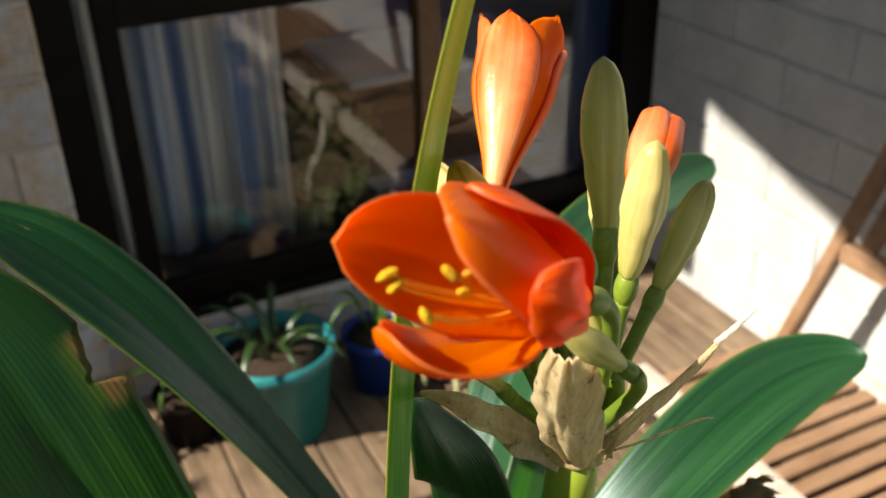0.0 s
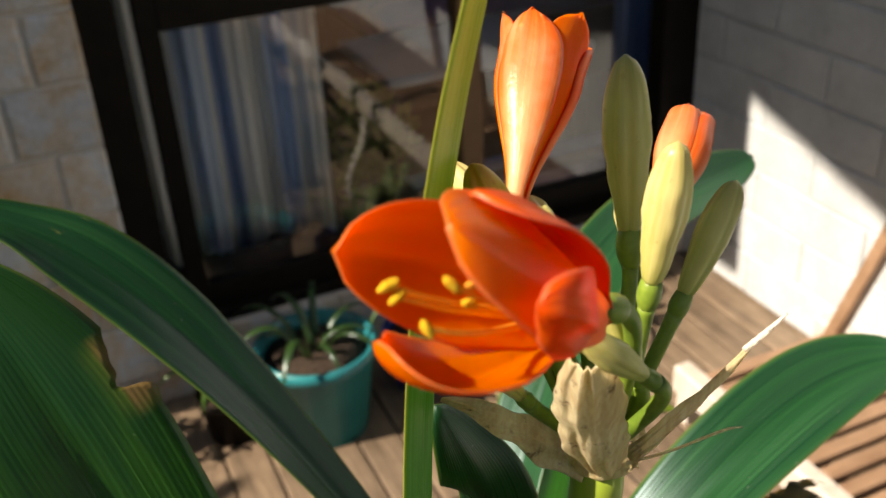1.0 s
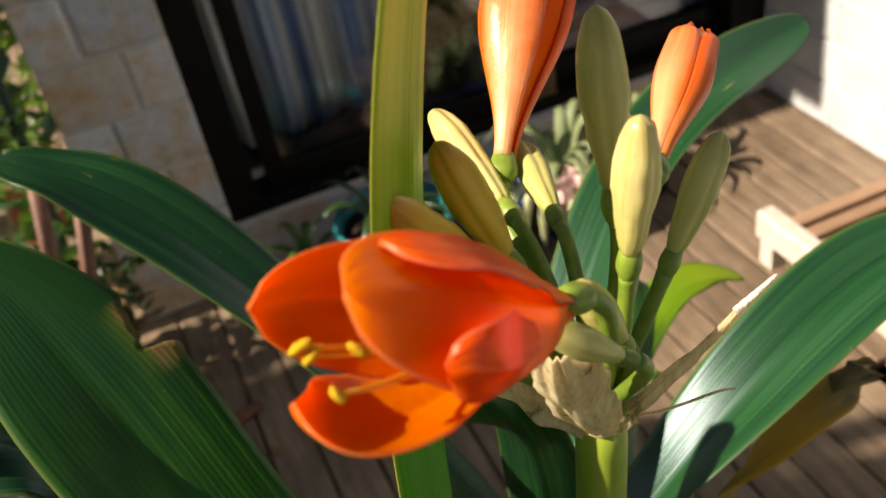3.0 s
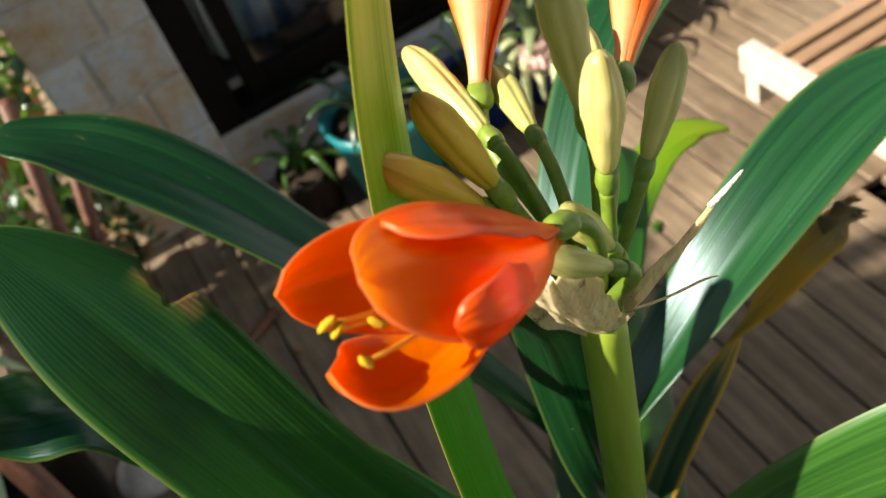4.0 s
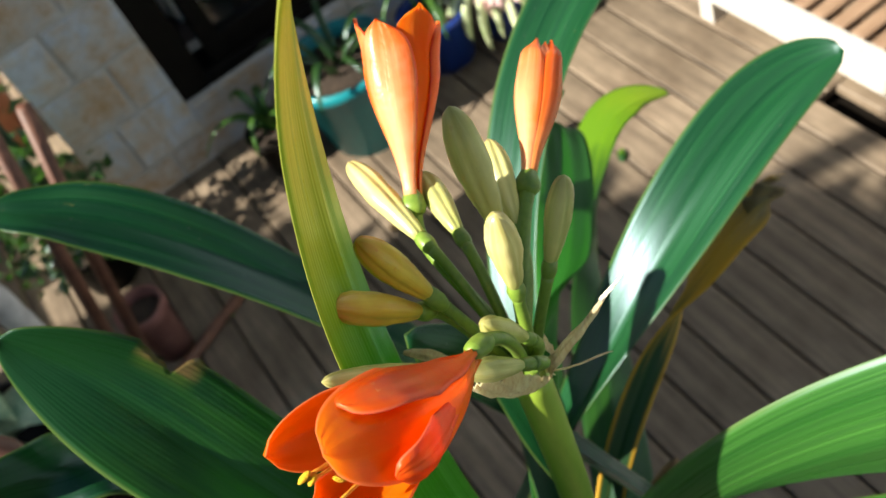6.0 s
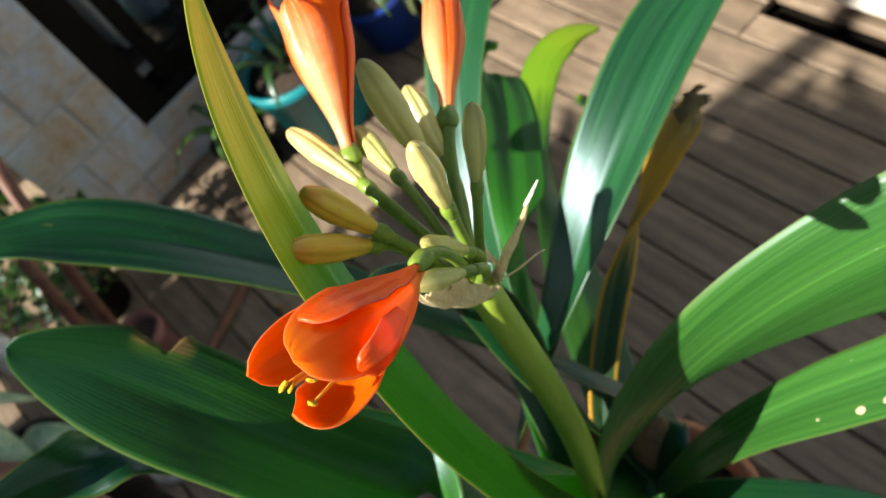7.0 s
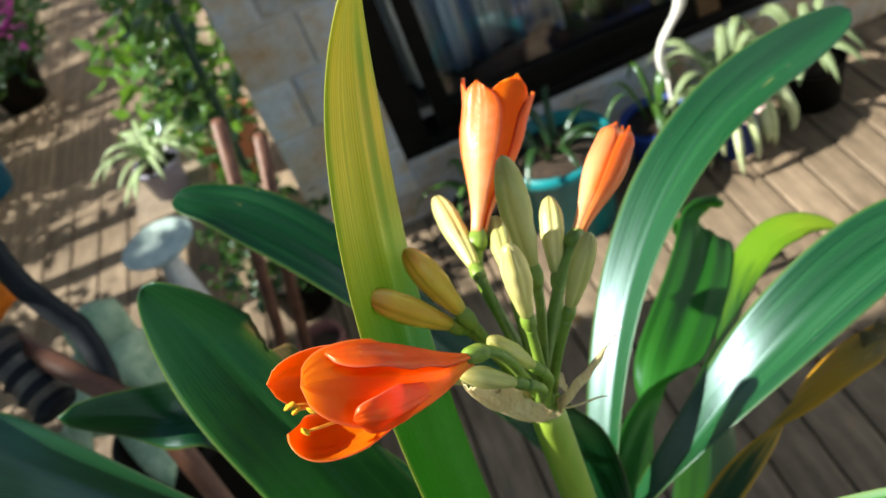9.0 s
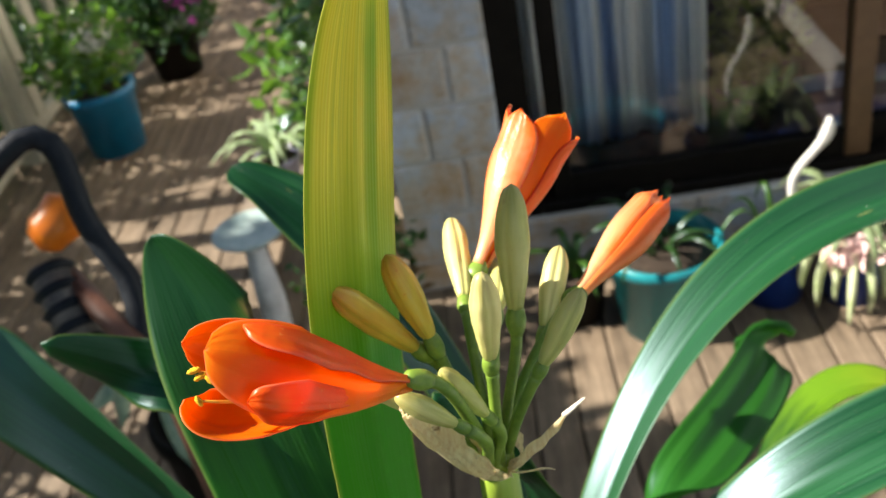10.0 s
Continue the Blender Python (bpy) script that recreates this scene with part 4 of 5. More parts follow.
def sash(x0, x1, y, right_mat):
    s = part("sash", boxes(((x0, y - 0.02, 0.20), (x0 + 0.045, y + 0.02, 2.02)), ((x0 + 0.045, y - 0.02, 0.20), (x1 - 0.06, y + 0.02, 0.265)), ((x0 + 0.045, y - 0.02, 0.875), (x1 - 0.06, y + 0.02, 0.95)), ((x0 + 0.045, y - 0.02, 1.95), (x1 - 0.06, y + 0.02, 2.02)), bevel=0.002), FRAME, door, smooth=False)
    part("stile", boxes(((x1 - 0.06, y - 0.024, 0.20), (x1, y + 0.02, 2.02)), bevel=0.003), right_mat, s, "bronze meeting stile", smooth=False)
    for z0, z1 in ((0.265, 0.875), (0.95, 1.95)):
        p = part("pane", boxes(((x0 + 0.045, y - 0.003, z0), (x1 - 0.06, y + 0.003, z1))), GLASS, s, smooth=False)
        p.visible_shadow = False


sash(0.225, 1.0, 2.06, STILE)
sash(0.96, 1.628, 2.11, FRAME)
# gap left in the x = 2.6 wall: unseen opening, added to let daylight in
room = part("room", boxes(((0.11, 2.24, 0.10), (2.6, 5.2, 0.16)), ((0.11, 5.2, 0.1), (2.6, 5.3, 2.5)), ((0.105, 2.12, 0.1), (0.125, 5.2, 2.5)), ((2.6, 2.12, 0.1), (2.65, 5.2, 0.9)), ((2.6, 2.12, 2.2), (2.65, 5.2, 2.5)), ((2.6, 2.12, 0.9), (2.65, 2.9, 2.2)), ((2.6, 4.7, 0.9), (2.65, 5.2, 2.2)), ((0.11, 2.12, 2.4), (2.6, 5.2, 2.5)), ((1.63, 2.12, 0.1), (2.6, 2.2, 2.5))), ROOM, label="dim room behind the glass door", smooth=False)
tagged(room, category="room", kind="structure")

# ---- things on the deck by the door ----
TEAL = noisy("teal glazed plastic", (0.005, 0.14, 0.17), (0.012, 0.24, 0.27), 12, 0.3, bump_by=0.03)
BLUE = noisy("blue plastic", (0.006, 0.03, 0.20), (0.01, 0.05, 0.32), 12, 0.35, bump_by=0.03)
SKYBLUE = noisy("sky-blue plastic", (0.003, 0.14, 0.30), (0.006, 0.21, 0.43), 12, 0.35, bump_by=0.03)
GREYPOT = noisy("grey-violet glazed pot", (0.14, 0.14, 0.22), (0.26, 0.26, 0.36), 14, 0.35, bump_by=0.05)
FOLIAGE = leaf_material("garden foliage", (0.03, 0.09, 0.015), (0.09, 0.19, 0.03), (0.20, 0.42, 0.03), 0.3, 0.24, coat=0.6, spec=0.5)
FOLIAGE_DARK = leaf_material("dark foliage", (0.012, 0.04, 0.012), (0.04, 0.10, 0.02), (0.08, 0.22, 0.02), 0.25, 0.26, coat=0.6, spec=0.5)
VARIEGATED = leaf_material("variegated pale leaf", (0.16, 0.30, 0.10), (0.62, 0.70, 0.45), (0.5, 0.65, 0.2), 0.3, 0.45)
VARIEGATED_DIM = leaf_material("olive houseplant leaf", (0.10, 0.13, 0.03), (0.30, 0.32, 0.09), (0.3, 0.36, 0.06), 0.3, 0.4)
PALE_LEAF = leaf_material("pale grey-green succulent leaf", (0.10, 0.17, 0.06), (0.34, 0.40, 0.22), (0.3, 0.42, 0.12), 0.2, 0.5)
FINGER = noisy("pale green succulent finger", (0.30, 0.40, 0.16), (0.62, 0.66, 0.44), 30, 0.45, bump_by=0.1)
PINK = noisy("pale pink bloom", (0.62, 0.40, 0.40), (0.85, 0.68, 0.64), 50, 0.7)
WHITE_METAL = noisy("white painted metal", (0.62, 0.62, 0.58), (0.78, 0.78, 0.74), 60, 0.5, bump_by=0.1)


def arch_leaf(name, root, lean, length, rise, half, mat, parent, rows=10, seed=0, cup=0.2):
    root, lean = Vector(root), Vector((*lean, 0)).normalized()
    c = [root, root + lean * length * 0.15 + Vector((0, 0, rise)), root + lean * length * 0.6 + Vector((0, 0, rise * 1.25)), root + lean * length + Vector((0, 0, rise * 0.35))]
    across = lean.cross(Vector((0, 0, 1)))
    part(name, blade(lambda s: bezier(c, s), lambda s: across, lambda s: half * math.sqrt(max(0, 1 - max(0, (s - 0.35) / 0.65) ** 1.6)), 0.0012, rows, 4, cup=cup, seed=seed), mat, parent)


def pot_plant(name, place, radius, height, pot_mat, label, category, leaves, leaf_mat, length, rise, half, seed=0, group=""):
    """A pot with a rosette of arching leaves."""
    rnd = random.Random(seed)
    ob = thing(name, place, label, category, group)
    x, y, z = place
    part("pot", lathe(bmesh.new(), [(radius * 0.78, 0.0), (radius * 0.98, height * 0.86), (radius * 1.05, height * 0.87), (radius * 1.06, height), (radius * 0.98, height), (radius * 0.92, height * 0.88), (radius * 0.6, 0.02)], place, 28), pot_mat, ob)
    part("soil", lathe(bmesh.new(), [(radius * 0.93, 0.0), (radius * 0.5, 0.012), (0.01, 0.016)], (x, y, z + height * 0.86), 16), SOIL, ob)
    for k in range(leaves):
        g = 2.4 * k + rnd.uniform(-0.4, 0.4)
        r0 = radius * 0.35 * rnd.random()
        arch_leaf("leaf", (x + r0 * math.cos(g), y + r0 * math.sin(g), z + height * 0.88), (math.cos(g), math.sin(g)), length * rnd.uniform(0.6, 1.15), rise * rnd.uniform(0.5, 1.2), half * rnd.uniform(0.8, 1.2), leaf_mat, ob, seed=k)
    return ob


pot_plant("potted_plant", (0.435, 1.755, 0.0), 0.128, 0.225, TEAL, "teal pot with dark strappy leaves by the door", "potted plant", 10, FOLIAGE_DARK, 0.17, 0.10, 0.010, 4, "pots in front of the door")
pot_plant("potted_plant", (0.700, 1.80, 0.0), 0.085, 0.15, BLUE, "small blue pot with thin green leaves", "potted plant", 9, FOLIAGE, 0.16, 0.14, 0.008, 9, "pots in front of the door")
succulent = pot_plant("potted_plant", (0.865, 1.76, 0.0), 0.075, 0.16, BLUE, "blue pot with pale drooping succulent leaves and pink blooms", "potted plant", 17, PALE_LEAF, 0.16, 0.15, 0.014, 12, "pots in front of the door")
for k in range(12):
    g = math.radians(165 + 17 * k)
    d = Vector((math.cos(g), math.sin(g), 0))
    q = Vector((0.865, 1.76, 0.165)) + d * 0.055
    low = 0.015 + 0.05 * ((k * 7) % 5) / 4
    reach = 0.055 + 0.035 * ((k * 3) % 4) / 3
    part("hanging_leaf", tube(bmesh.new(), curve_points((q, q + d * reach * 0.8 + Vector((0, 0, 0.035)), Vector((0, 0, -0.05)) + q + d * reach * 1.15, Vector((0, 0, low - 0.165)) + q + d * reach), 12), [0.006, 0.008, 0.010, 0.011, 0.012, 0.0125, 0.013, 0.013, 0.0125, 0.011, 0.009, 0.006, 0.002], 10, flat=0.7), FINGER, succulent)
pot_plant("potted_plant", (1.10, 1.80, 0.0), 0.08, 0.12, FRAME, "dark pot with pale rosette succulent", "potted plant", 15, PALE_LEAF, 0.15, 0.13, 0.013, 15, "pots in front of the door")
pot_plant("potted_plant", (0.24, 1.82, 0.0), 0.07, 0.12, FRAME, "small dark pot with green leaves beside the stone wall", "potted plant", 9, FOLIAGE, 0.14, 0.10, 0.010, 18, "pots in front of the door")
bird = thing("garden_ornament", (0.80, 1.78, 0.0), "white painted wire ornament with a curled neck", "ornament")
part("neck", tube(bmesh.new(), curve_points(((0.74, 1.79, 0.25), (0.70, 1.79, 0.36), (0.815, 1.78, 0.38), (0.795, 1.76, 0.47)), 18), [0.009] * 12 + [0.010, 0.011, 0.013, 0.014, 0.013, 0.010, 0.006], 10), WHITE_METAL, bird)
part("stake", tube(bmesh.new(), [(0.74, 1.79, 0.0), (0.74, 1.79, 0.13), (0.74, 1.79, 0.26)], [0.004] * 3, 8), WHITE_METAL, bird)

bundle = part("cloth_bundle", bmesh.new(), noisy("dark brown wool", (0.02, 0.010, 0.007), (0.07, 0.035, 0.025), 60, 0.95, bump_by=0.8), label="dark brown cloth bundle lying on the door sill")
bm = bmesh.new()
bmesh.ops.create_icosphere(bm, subdivisions=4, radius=1.0)
for v in bm.verts:
    k = 1 + 0.28 * noise.noise(v.co * 1.8) + 0.10 * noise.noise(v.co * 5)
    v.co = Vector((0.50 + v.co.x * k * 0.14, 2.15 + v.co.y * k * 0.045, max(0.176, 0.225 + v.co.z * k * 0.065)))
bm.to_mesh(bundle.data)
bm.free()
tagged(bundle, category="cloth")
for k, (x, y, turn) in enumerate(((-0.11, 1.51, 0.4), (0.02, 1.42, 1.9), (-0.25, 1.53, 2.8), (0.30, 1.45, 5.1), (0.75, 1.20, 0.9))):
    d = Vector((math.cos(turn), math.sin(turn), 0))
    c = [Vector((x, y, 0.003)), Vector((x, y, 0.012)) + d * 0.012, Vector((x, y, 0.012)) + d * 0.026, Vector((x, y, 0.004)) + d * 0.038]
    across = d.cross(Vector((0, 0, 1)))
    leaf = part("fallen_leaf", blade(lambda s: bezier(c, s), lambda s: across, lambda s: 0.010 * math.sin(math.pi * min(1, 0.08 + 0.92 * s)) ** 0.8, 0.0006, 12, 6, cup=0.5, ripple=0.004, seed=k), DRY if k % 2 else LEAF_LIGHT, label="small fallen leaf lying on the deck")
    tagged(leaf, category="leaf", group="fallen leaves on the deck")

# ---- curtain and dim things indoors ----


def stripes():
    m, n, l, b = material("blue striped curtain", 0.85)
    u, v = uv(n)
    w = n.new("ShaderNodeTexNoise")
    w.noise_dimensions = "1D"
    w.inputs["Scale"].default_value, w.inputs["Detail"].default_value = 7.0, 1.0
    l.new(u, w.inputs["W"])
    c = ramp(n, l, w.outputs[0], [(0.35, (0.22, 0.40, 0.72)), (0.44, (0.50, 0.68, 0.90)), (0.50, (0.90, 0.95, 0.96)), (0.70, (0.94, 0.93, 0.86))])
    l.new(c, b.inputs["Base Color"])
    bump(n, l, b, noise_tex(n, l, 700.0), 0.2, 0.001)
    return m


def curtain(x0, x1, y, z0, z1):
    bm = bmesh.new()
    lay = bm.loops.layers.uv.new()
    cols, rows = 90, 6
    v = {}
    for i in range(cols + 1):
        u = i / cols
        for j in range(rows + 1):
            s = j / rows
            fold = 0.024 * math.sin(u * 31 + 0.6 * math.sin(u * 9)) * (1.1 - 0.3 * s) + 0.008 * math.sin(u * 103)
            v[i, j] = bm.verts.new((x0 + (x1 - x0) * u + 0.004 * math.sin(s * 5 + u * 30), y + fold, z0 + (z1 - z0) * s + (0.012 * math.sin(u * 23) if j == 0 else 0)))
    for i in range(cols):
        for j in range(rows):
            f = bm.faces.new((v[i, j], v[i + 1, j], v[i + 1, j + 1], v[i, j + 1]))
            for lp, (a, b) in zip(f.loops, ((i, j), (i + 1, j), (i + 1, j + 1), (i, j + 1))):
                lp[lay].uv = (a / cols, b / rows)
    bmesh.ops.solidify(bm, geom=bm.faces, thickness=0.003)
    return bm


drape = part("curtain", curtain(0.17, 0.66, 2.24, 0.235, 2.05), stripes(), label="blue and cream striped curtain hanging behind the glass")
tagged(drape, category="curtain")
drape = part("curtain", curtain(1.49, 1.62, 2.195, 0.235, 2.05), noisy("plain blue curtain", (0.10, 0.20, 0.46), (0.20, 0.34, 0.62), 40, 0.85, stretch=(1, 1, 0.05)), label="narrow blue gathered curtain at the end of the door")
tagged(drape, category="curtain")
bed = thing("bed", (1.9, 3.6, 0.16), "low bed with a mauve and blue striped blanket indoors", "bed")
part("blanket", boxes(((1.10, 3.05, 0.42), (2.5, 4.9, 0.56)), bevel=0.04), noisy("mauve blanket", (0.10, 0.12, 0.30), (0.42, 0.24, 0.30), 5, 0.9, stretch=(0.4, 4, 1)), bed)
part("bed_base", boxes(((1.12, 3.07, 0.16), (2.48, 4.88, 0.42)), bevel=0.01), DARKWOOD, bed, smooth=False)
rug = thing("rug", (1.6, 2.40, 0.16), "blue and purple striped rug on the floor inside the door", "rug")
for y0, y1, name, dark, light in ((2.252, 2.300, "blue wool", (0.10, 0.17, 0.48), (0.20, 0.30, 0.66)), (2.300, 2.375, "mauve wool", (0.22, 0.17, 0.34), (0.40, 0.30, 0.46)), (2.375, 2.460, "dark purple wool", (0.07, 0.03, 0.08), (0.16, 0.07, 0.16)), (2.460, 2.555, "grey-blue wool", (0.20, 0.24, 0.46), (0.36, 0.40, 0.62))):
    part("stripe", boxes(((0.98, y0, 0.16), (2.30, y1, 0.171)), bevel=0.002), noisy(name, dark, light, 90, 0.95, bump_by=0.6), rug, name + " stripe", smooth=False)
shelf = thing("side_table", (1.15, 2.75, 0.16), "dim low table inside the room", "table")
part("tabletop", boxes(((0.95, 2.55, 0.46), (1.65, 3.0, 0.49)), bevel=0.004), WHITE_WALL, shelf, smooth=False)
for x, y in ((0.97, 2.57), (1.60, 2.57), (0.97, 2.95), (1.60, 2.95)):
    part("leg", boxes(((x, y, 0.16), (x + 0.035, y + 0.035, 0.46))), DARKWOOD, shelf, smooth=False)

houseplant = pot_plant("potted_plant", (0.80, 2.34, 0.16), 0.065, 0.11, FRAME, "bushy olive-green houseplant standing behind the glass", "potted plant", 0, FOLIAGE, 0.2, 0.1, 0.01, 3)

# ---- slatted timber bench and its pale rails on the deck ----
PALEPAINT = noisy("worn white paint", (0.46, 0.43, 0.38), (0.64, 0.61, 0.56), 22, 0.6, bump_by=0.3)
BROWNWOOD = noisy("oiled brown timber", (0.20, 0.12, 0.07), (0.38, 0.25, 0.16), 14, 0.55, stretch=(0.25, 1, 1), bump_by=0.3)
lounger = thing("sun_lounger", (1.35, 0.9, 0.0), "low slatted timber sun lounger with a white side rail", "sun lounger")
part("side_rail", boxes(((1.150, -0.6, 0.06), (1.195, 1.42, 0.13)), bevel=0.006), PALEPAINT, lounger, "white painted side rail", smooth=False)
part("side_rail", boxes(((1.555, -0.6, 0.06), (1.605, 1.42, 0.13)), bevel=0.006), PALEPAINT, lounger, smooth=False)
for k in range(40):
    y = -0.58 + k * 0.049
    part("slat", boxes(((1.197, y, 0.105), (1.553, y + 0.034, 0.125)), bevel=0.003), BROWNWOOD, lounger, smooth=False)
for x, y in ((1.153, 0.70), (1.57, 0.70), (1.153, -0.5), (1.57, -0.5), (1.153, 1.36), (1.57, 1.36)):
    part("leg", boxes(((x, y, 0.0), (x + 0.04, y + 0.04, 0.06))), PALEPAINT, lounger, smooth=False)
chair = thing("folding_chair", (1.45, 1.15, 0.0), "folded brown slatted timber chair leaning by the white wall", "chair")


def bar(a, b, w, t):
    """A squared bar from a to b."""
    a, b = Vector(a), Vector(b)
    bm = boxes(((-w / 2, -t / 2, 0), (w / 2, t / 2, (b - a).length)), bevel=0.004)
    bm.transform(Matrix.Translation(a) @ (b - a).to_track_quat("Z", "Y").to_matrix().to_4x4())
    return bm


part("frame_bar", bar((1.45, 1.29, 0.13), (1.45, 1.02, 0.95), 0.035, 0.03), BROWNWOOD, chair, smooth=False)
part("frame_bar", bar((1.45, 0.83, 0.13), (1.45, 0.56, 0.95), 0.035, 0.03), BROWNWOOD, chair, smooth=False)
for f in (0.42, 0.72, 0.97):
    z = 0.13 + 0.82 * f
    y = 1.29 - 0.27 * f
    part("cross_bar", bar((1.45, y - 0.015, z), (1.45, y - 0.445, z), 0.03, 0.045), BROWNWOOD, chair, smooth=False)
for k in range(6):
    y = 1.115 - k * 0.066
    part("back_slat", bar((1.455, y, 0.48), (1.455, y - 0.14, 0.92), 0.014, 0.04), BROWNWOOD, chair, smooth=False)
bpy.context.view_layer.update()


# ---- left-hand side: rail, hedge, pots and garden gear ----
RAIL = noisy("olive-grey painted rail", (0.42, 0.41, 0.32), (0.58, 0.56, 0.46), 20, 0.6, bump_by=0.1)
fence = thing("deck_railing", (-1.62, 2.0, 0.0), "olive-grey timber deck railing with upright slats", "railing")
for y0, y1, z0, z1, x0, x1 in ((-2.5, 7.0, 0.93, 0.97, -1.66, -1.57), (-2.5, 7.0, 0.07, 0.12, -1.64, -1.60)):
    part("rail", boxes(((x0, y0, z0), (x1, y1, z1)), bevel=0.004), RAIL, fence, smooth=False)
for k in range(43):
    y = -2.4 + 0.22 * k
    part("slat", boxes(((-1.632, y, 0.12), (-1.608, y + 0.075, 0.93)), bevel=0.003), RAIL, fence, smooth=False)
for y in (-2.48, -0.6, 1.28, 3.16, 5.04, 6.9):
    part("post", boxes(((-1.675, y, -0.02), (-1.585, y + 0.09, 1.0)), bevel=0.004), RAIL, fence, smooth=False)


def clump(bm, centre, size, count, leaf, rnd, flat=0.35):
    """Many small bent leaves spread through an uneven mass."""
    lay = bm.loops.layers.uv.verify()
    cx, cy, cz = centre
    for _ in range(count):
        while True:
            p = Vector((rnd.uniform(-1, 1), rnd.uniform(-1, 1), rnd.uniform(-1, 1)))
            if p.length < 1 and p.length > 0.25 * rnd.random() and noise.noise(p * 2.1 + Vector(centre)) > -0.22:
                break
        p = Vector((cx + p.x * size[0], cy + p.y * size[1], cz + p.z * size[2]))
        d = Vector((rnd.uniform(-1, 1), rnd.uniform(-1, 1), rnd.uniform(-0.6, 0.9))).normalized()
        a = d.orthogonal().normalized()
        a.rotate(Matrix.Rotation(rnd.uniform(0, 6.28), 3, d))
        n = d.cross(a)
        L = leaf * rnd.uniform(0.6, 1.3)
        w = L * flat
        v = [bm.verts.new(q) for q in (p, p + d * L * 0.45 + a * w * 0.5 + n * L * 0.05, p + d * L - n * L * 0.12, p + d * L * 0.45 - a * w * 0.5 + n * L * 0.05, p + d * L * 0.5 - n * L * 0.02)]
        for q, uvs in (((0, 1, 4), ((0.5, 0), (1, 0.45), (0.5, 0.5))), ((1, 2, 4), ((1, 0.45), (0.5, 1), (0.5, 0.5))), ((2, 3, 4), ((0.5, 1), (0, 0.45), (0.5, 0.5))), ((3, 0, 4), ((0, 0.45), (0.5, 0), (0.5, 0.5)))):
            f = bm.faces.new([v[i] for i in q])
            for lp, t in zip(f.loops, uvs):
                lp[lay].uv = t
    return bm


def leaf_mesh(name, bm, mat, parent=None, label=""):
    me = bpy.data.meshes.new(name)
    bm.to_mesh(me)
    bm.free()
    me.materials.append(mat)
    ob = new(name, me)
    if parent is not None:
        ob.parent = parent
        ob.matrix_parent_inverse = parent.matrix_world.inverted()
    return tagged(ob, label)


leaf_mesh("blossom", clump(bmesh.new(), (0.84, 1.69, 0.165), (0.06, 0.04, 0.03), 110, 0.040, random.Random(14), 0.8), PINK, succulent, "pale pink blooms")
leaf_mesh("foliage", clump(bmesh.new(), (0.79, 2.29, 0.42), (0.13, 0.09, 0.17), 520, 0.05, random.Random(15), 0.4), VARIEGATED_DIM, houseplant)
rnd = random.Random(21)
hedge = bmesh.new()
for k in range(26):
    y = -2.5 + 0.4 * k + rnd.uniform(-0.1, 0.1)
    clump(hedge, (-2.20 + rnd.uniform(-0.15, 0.15), y, 0.25 + rnd.uniform(-0.1, 0.2)), (0.42, 0.36, 0.90), 1500, 0.09, rnd)
hedge_ob = leaf_mesh("hedge", hedge, FOLIAGE_DARK, label="leafy green garden hedge growing beyond the railing")
tagged(hedge_ob, category="hedge", kind="stuff")

# unseen tree, added to throw dappled shade on the deck
tree = thing("tree", (-2.75, 1.45, -0.6), "unseen slender tree with small dark leaves, added beyond the railing for shade", "tree")
BARK = noisy("grey-brown bark", (0.07, 0.05, 0.035), (0.18, 0.14, 0.10), 30, 0.9, stretch=(1, 1, 0.3), bump_by=0.8, depth=0.01)
part("trunk", tube(bmesh.new(), curve_points(((-2.75, 1.45, -0.6), (-2.80, 1.40, 0.6), (-2.70, 1.40, 2.6), (-2.60, 0.60, 4.6))), [0.07 - 0.0035 * i for i in range(15)], 12), BARK, tree)
for q in ((-2.40, 0.65, 2.55), (-2.42, -0.4, 2.5), (-2.4, -1.2, 2.5), (-2.45, 0.9, 1.9), (-2.5, 0.1, 4.6), (-2.5, -1.0, 4.9), (-2.42, 1.7, 1.85)):
    fork, bend = ((-2.62, 0.75, 4.2), Vector((-2.62, 0.62, 4.5))) if q[2] > 4 else ((-2.74, 1.42, 1.5), Vector((-2.70, 1.44, 2.0)))
    part("limb", tube(bmesh.new(), curve_points((fork, bend, (Vector(q) + bend) / 2 + Vector((0, 0, 0.1)), q)), [0.03 - 0.0016 * i for i in range(15)], 8), BARK, tree)
crown = bmesh.new()
heads = []
# crown top follows the shade edge wanted on the deck
for k in range(17):
    y = -1.5 + 0.2 * k
    top = min(2.90, 1.98 + (1.80 - y) * 1.05)
    z = 1.72
    while z < top - 0.10:
        heads.append(((-2.42 + rnd.uniform(-0.08, 0.08), y + rnd.uniform(-0.06, 0.06), z + rnd.uniform(-0.04, 0.04)), (0.26, 0.17, 0.20), 760))
        z += 0.24
# higher heads only keep sun off the upper white wall
for k in range(6):
    heads.append(((-2.45 + rnd.uniform(-0.1, 0.1), -1.5 + 0.33 * k, 4.45 + rnd.uniform(-0.1, 0.1)), (0.34, 0.26, 0.36), 700))
    heads.append(((-2.50 + rnd.uniform(-0.1, 0.1), -1.4 + 0.33 * k, 5.15 + rnd.uniform(-0.1, 0.1)), (0.34, 0.26, 0.40), 700))
for c, size, count in heads:
    clump(crown, c, size, count, 0.10, rnd, 0.5)
leaf_mesh("crown", crown, FOLIAGE_DARK, tree)

blue_pot = pot_plant("potted_plant", (-1.30, 3.20, 0.0), 0.125, 0.25, SKYBLUE, "sky-blue pot with trailing green plant by the railing", "potted plant", 0, FOLIAGE, 0.2, 0.1, 0.01, 3)
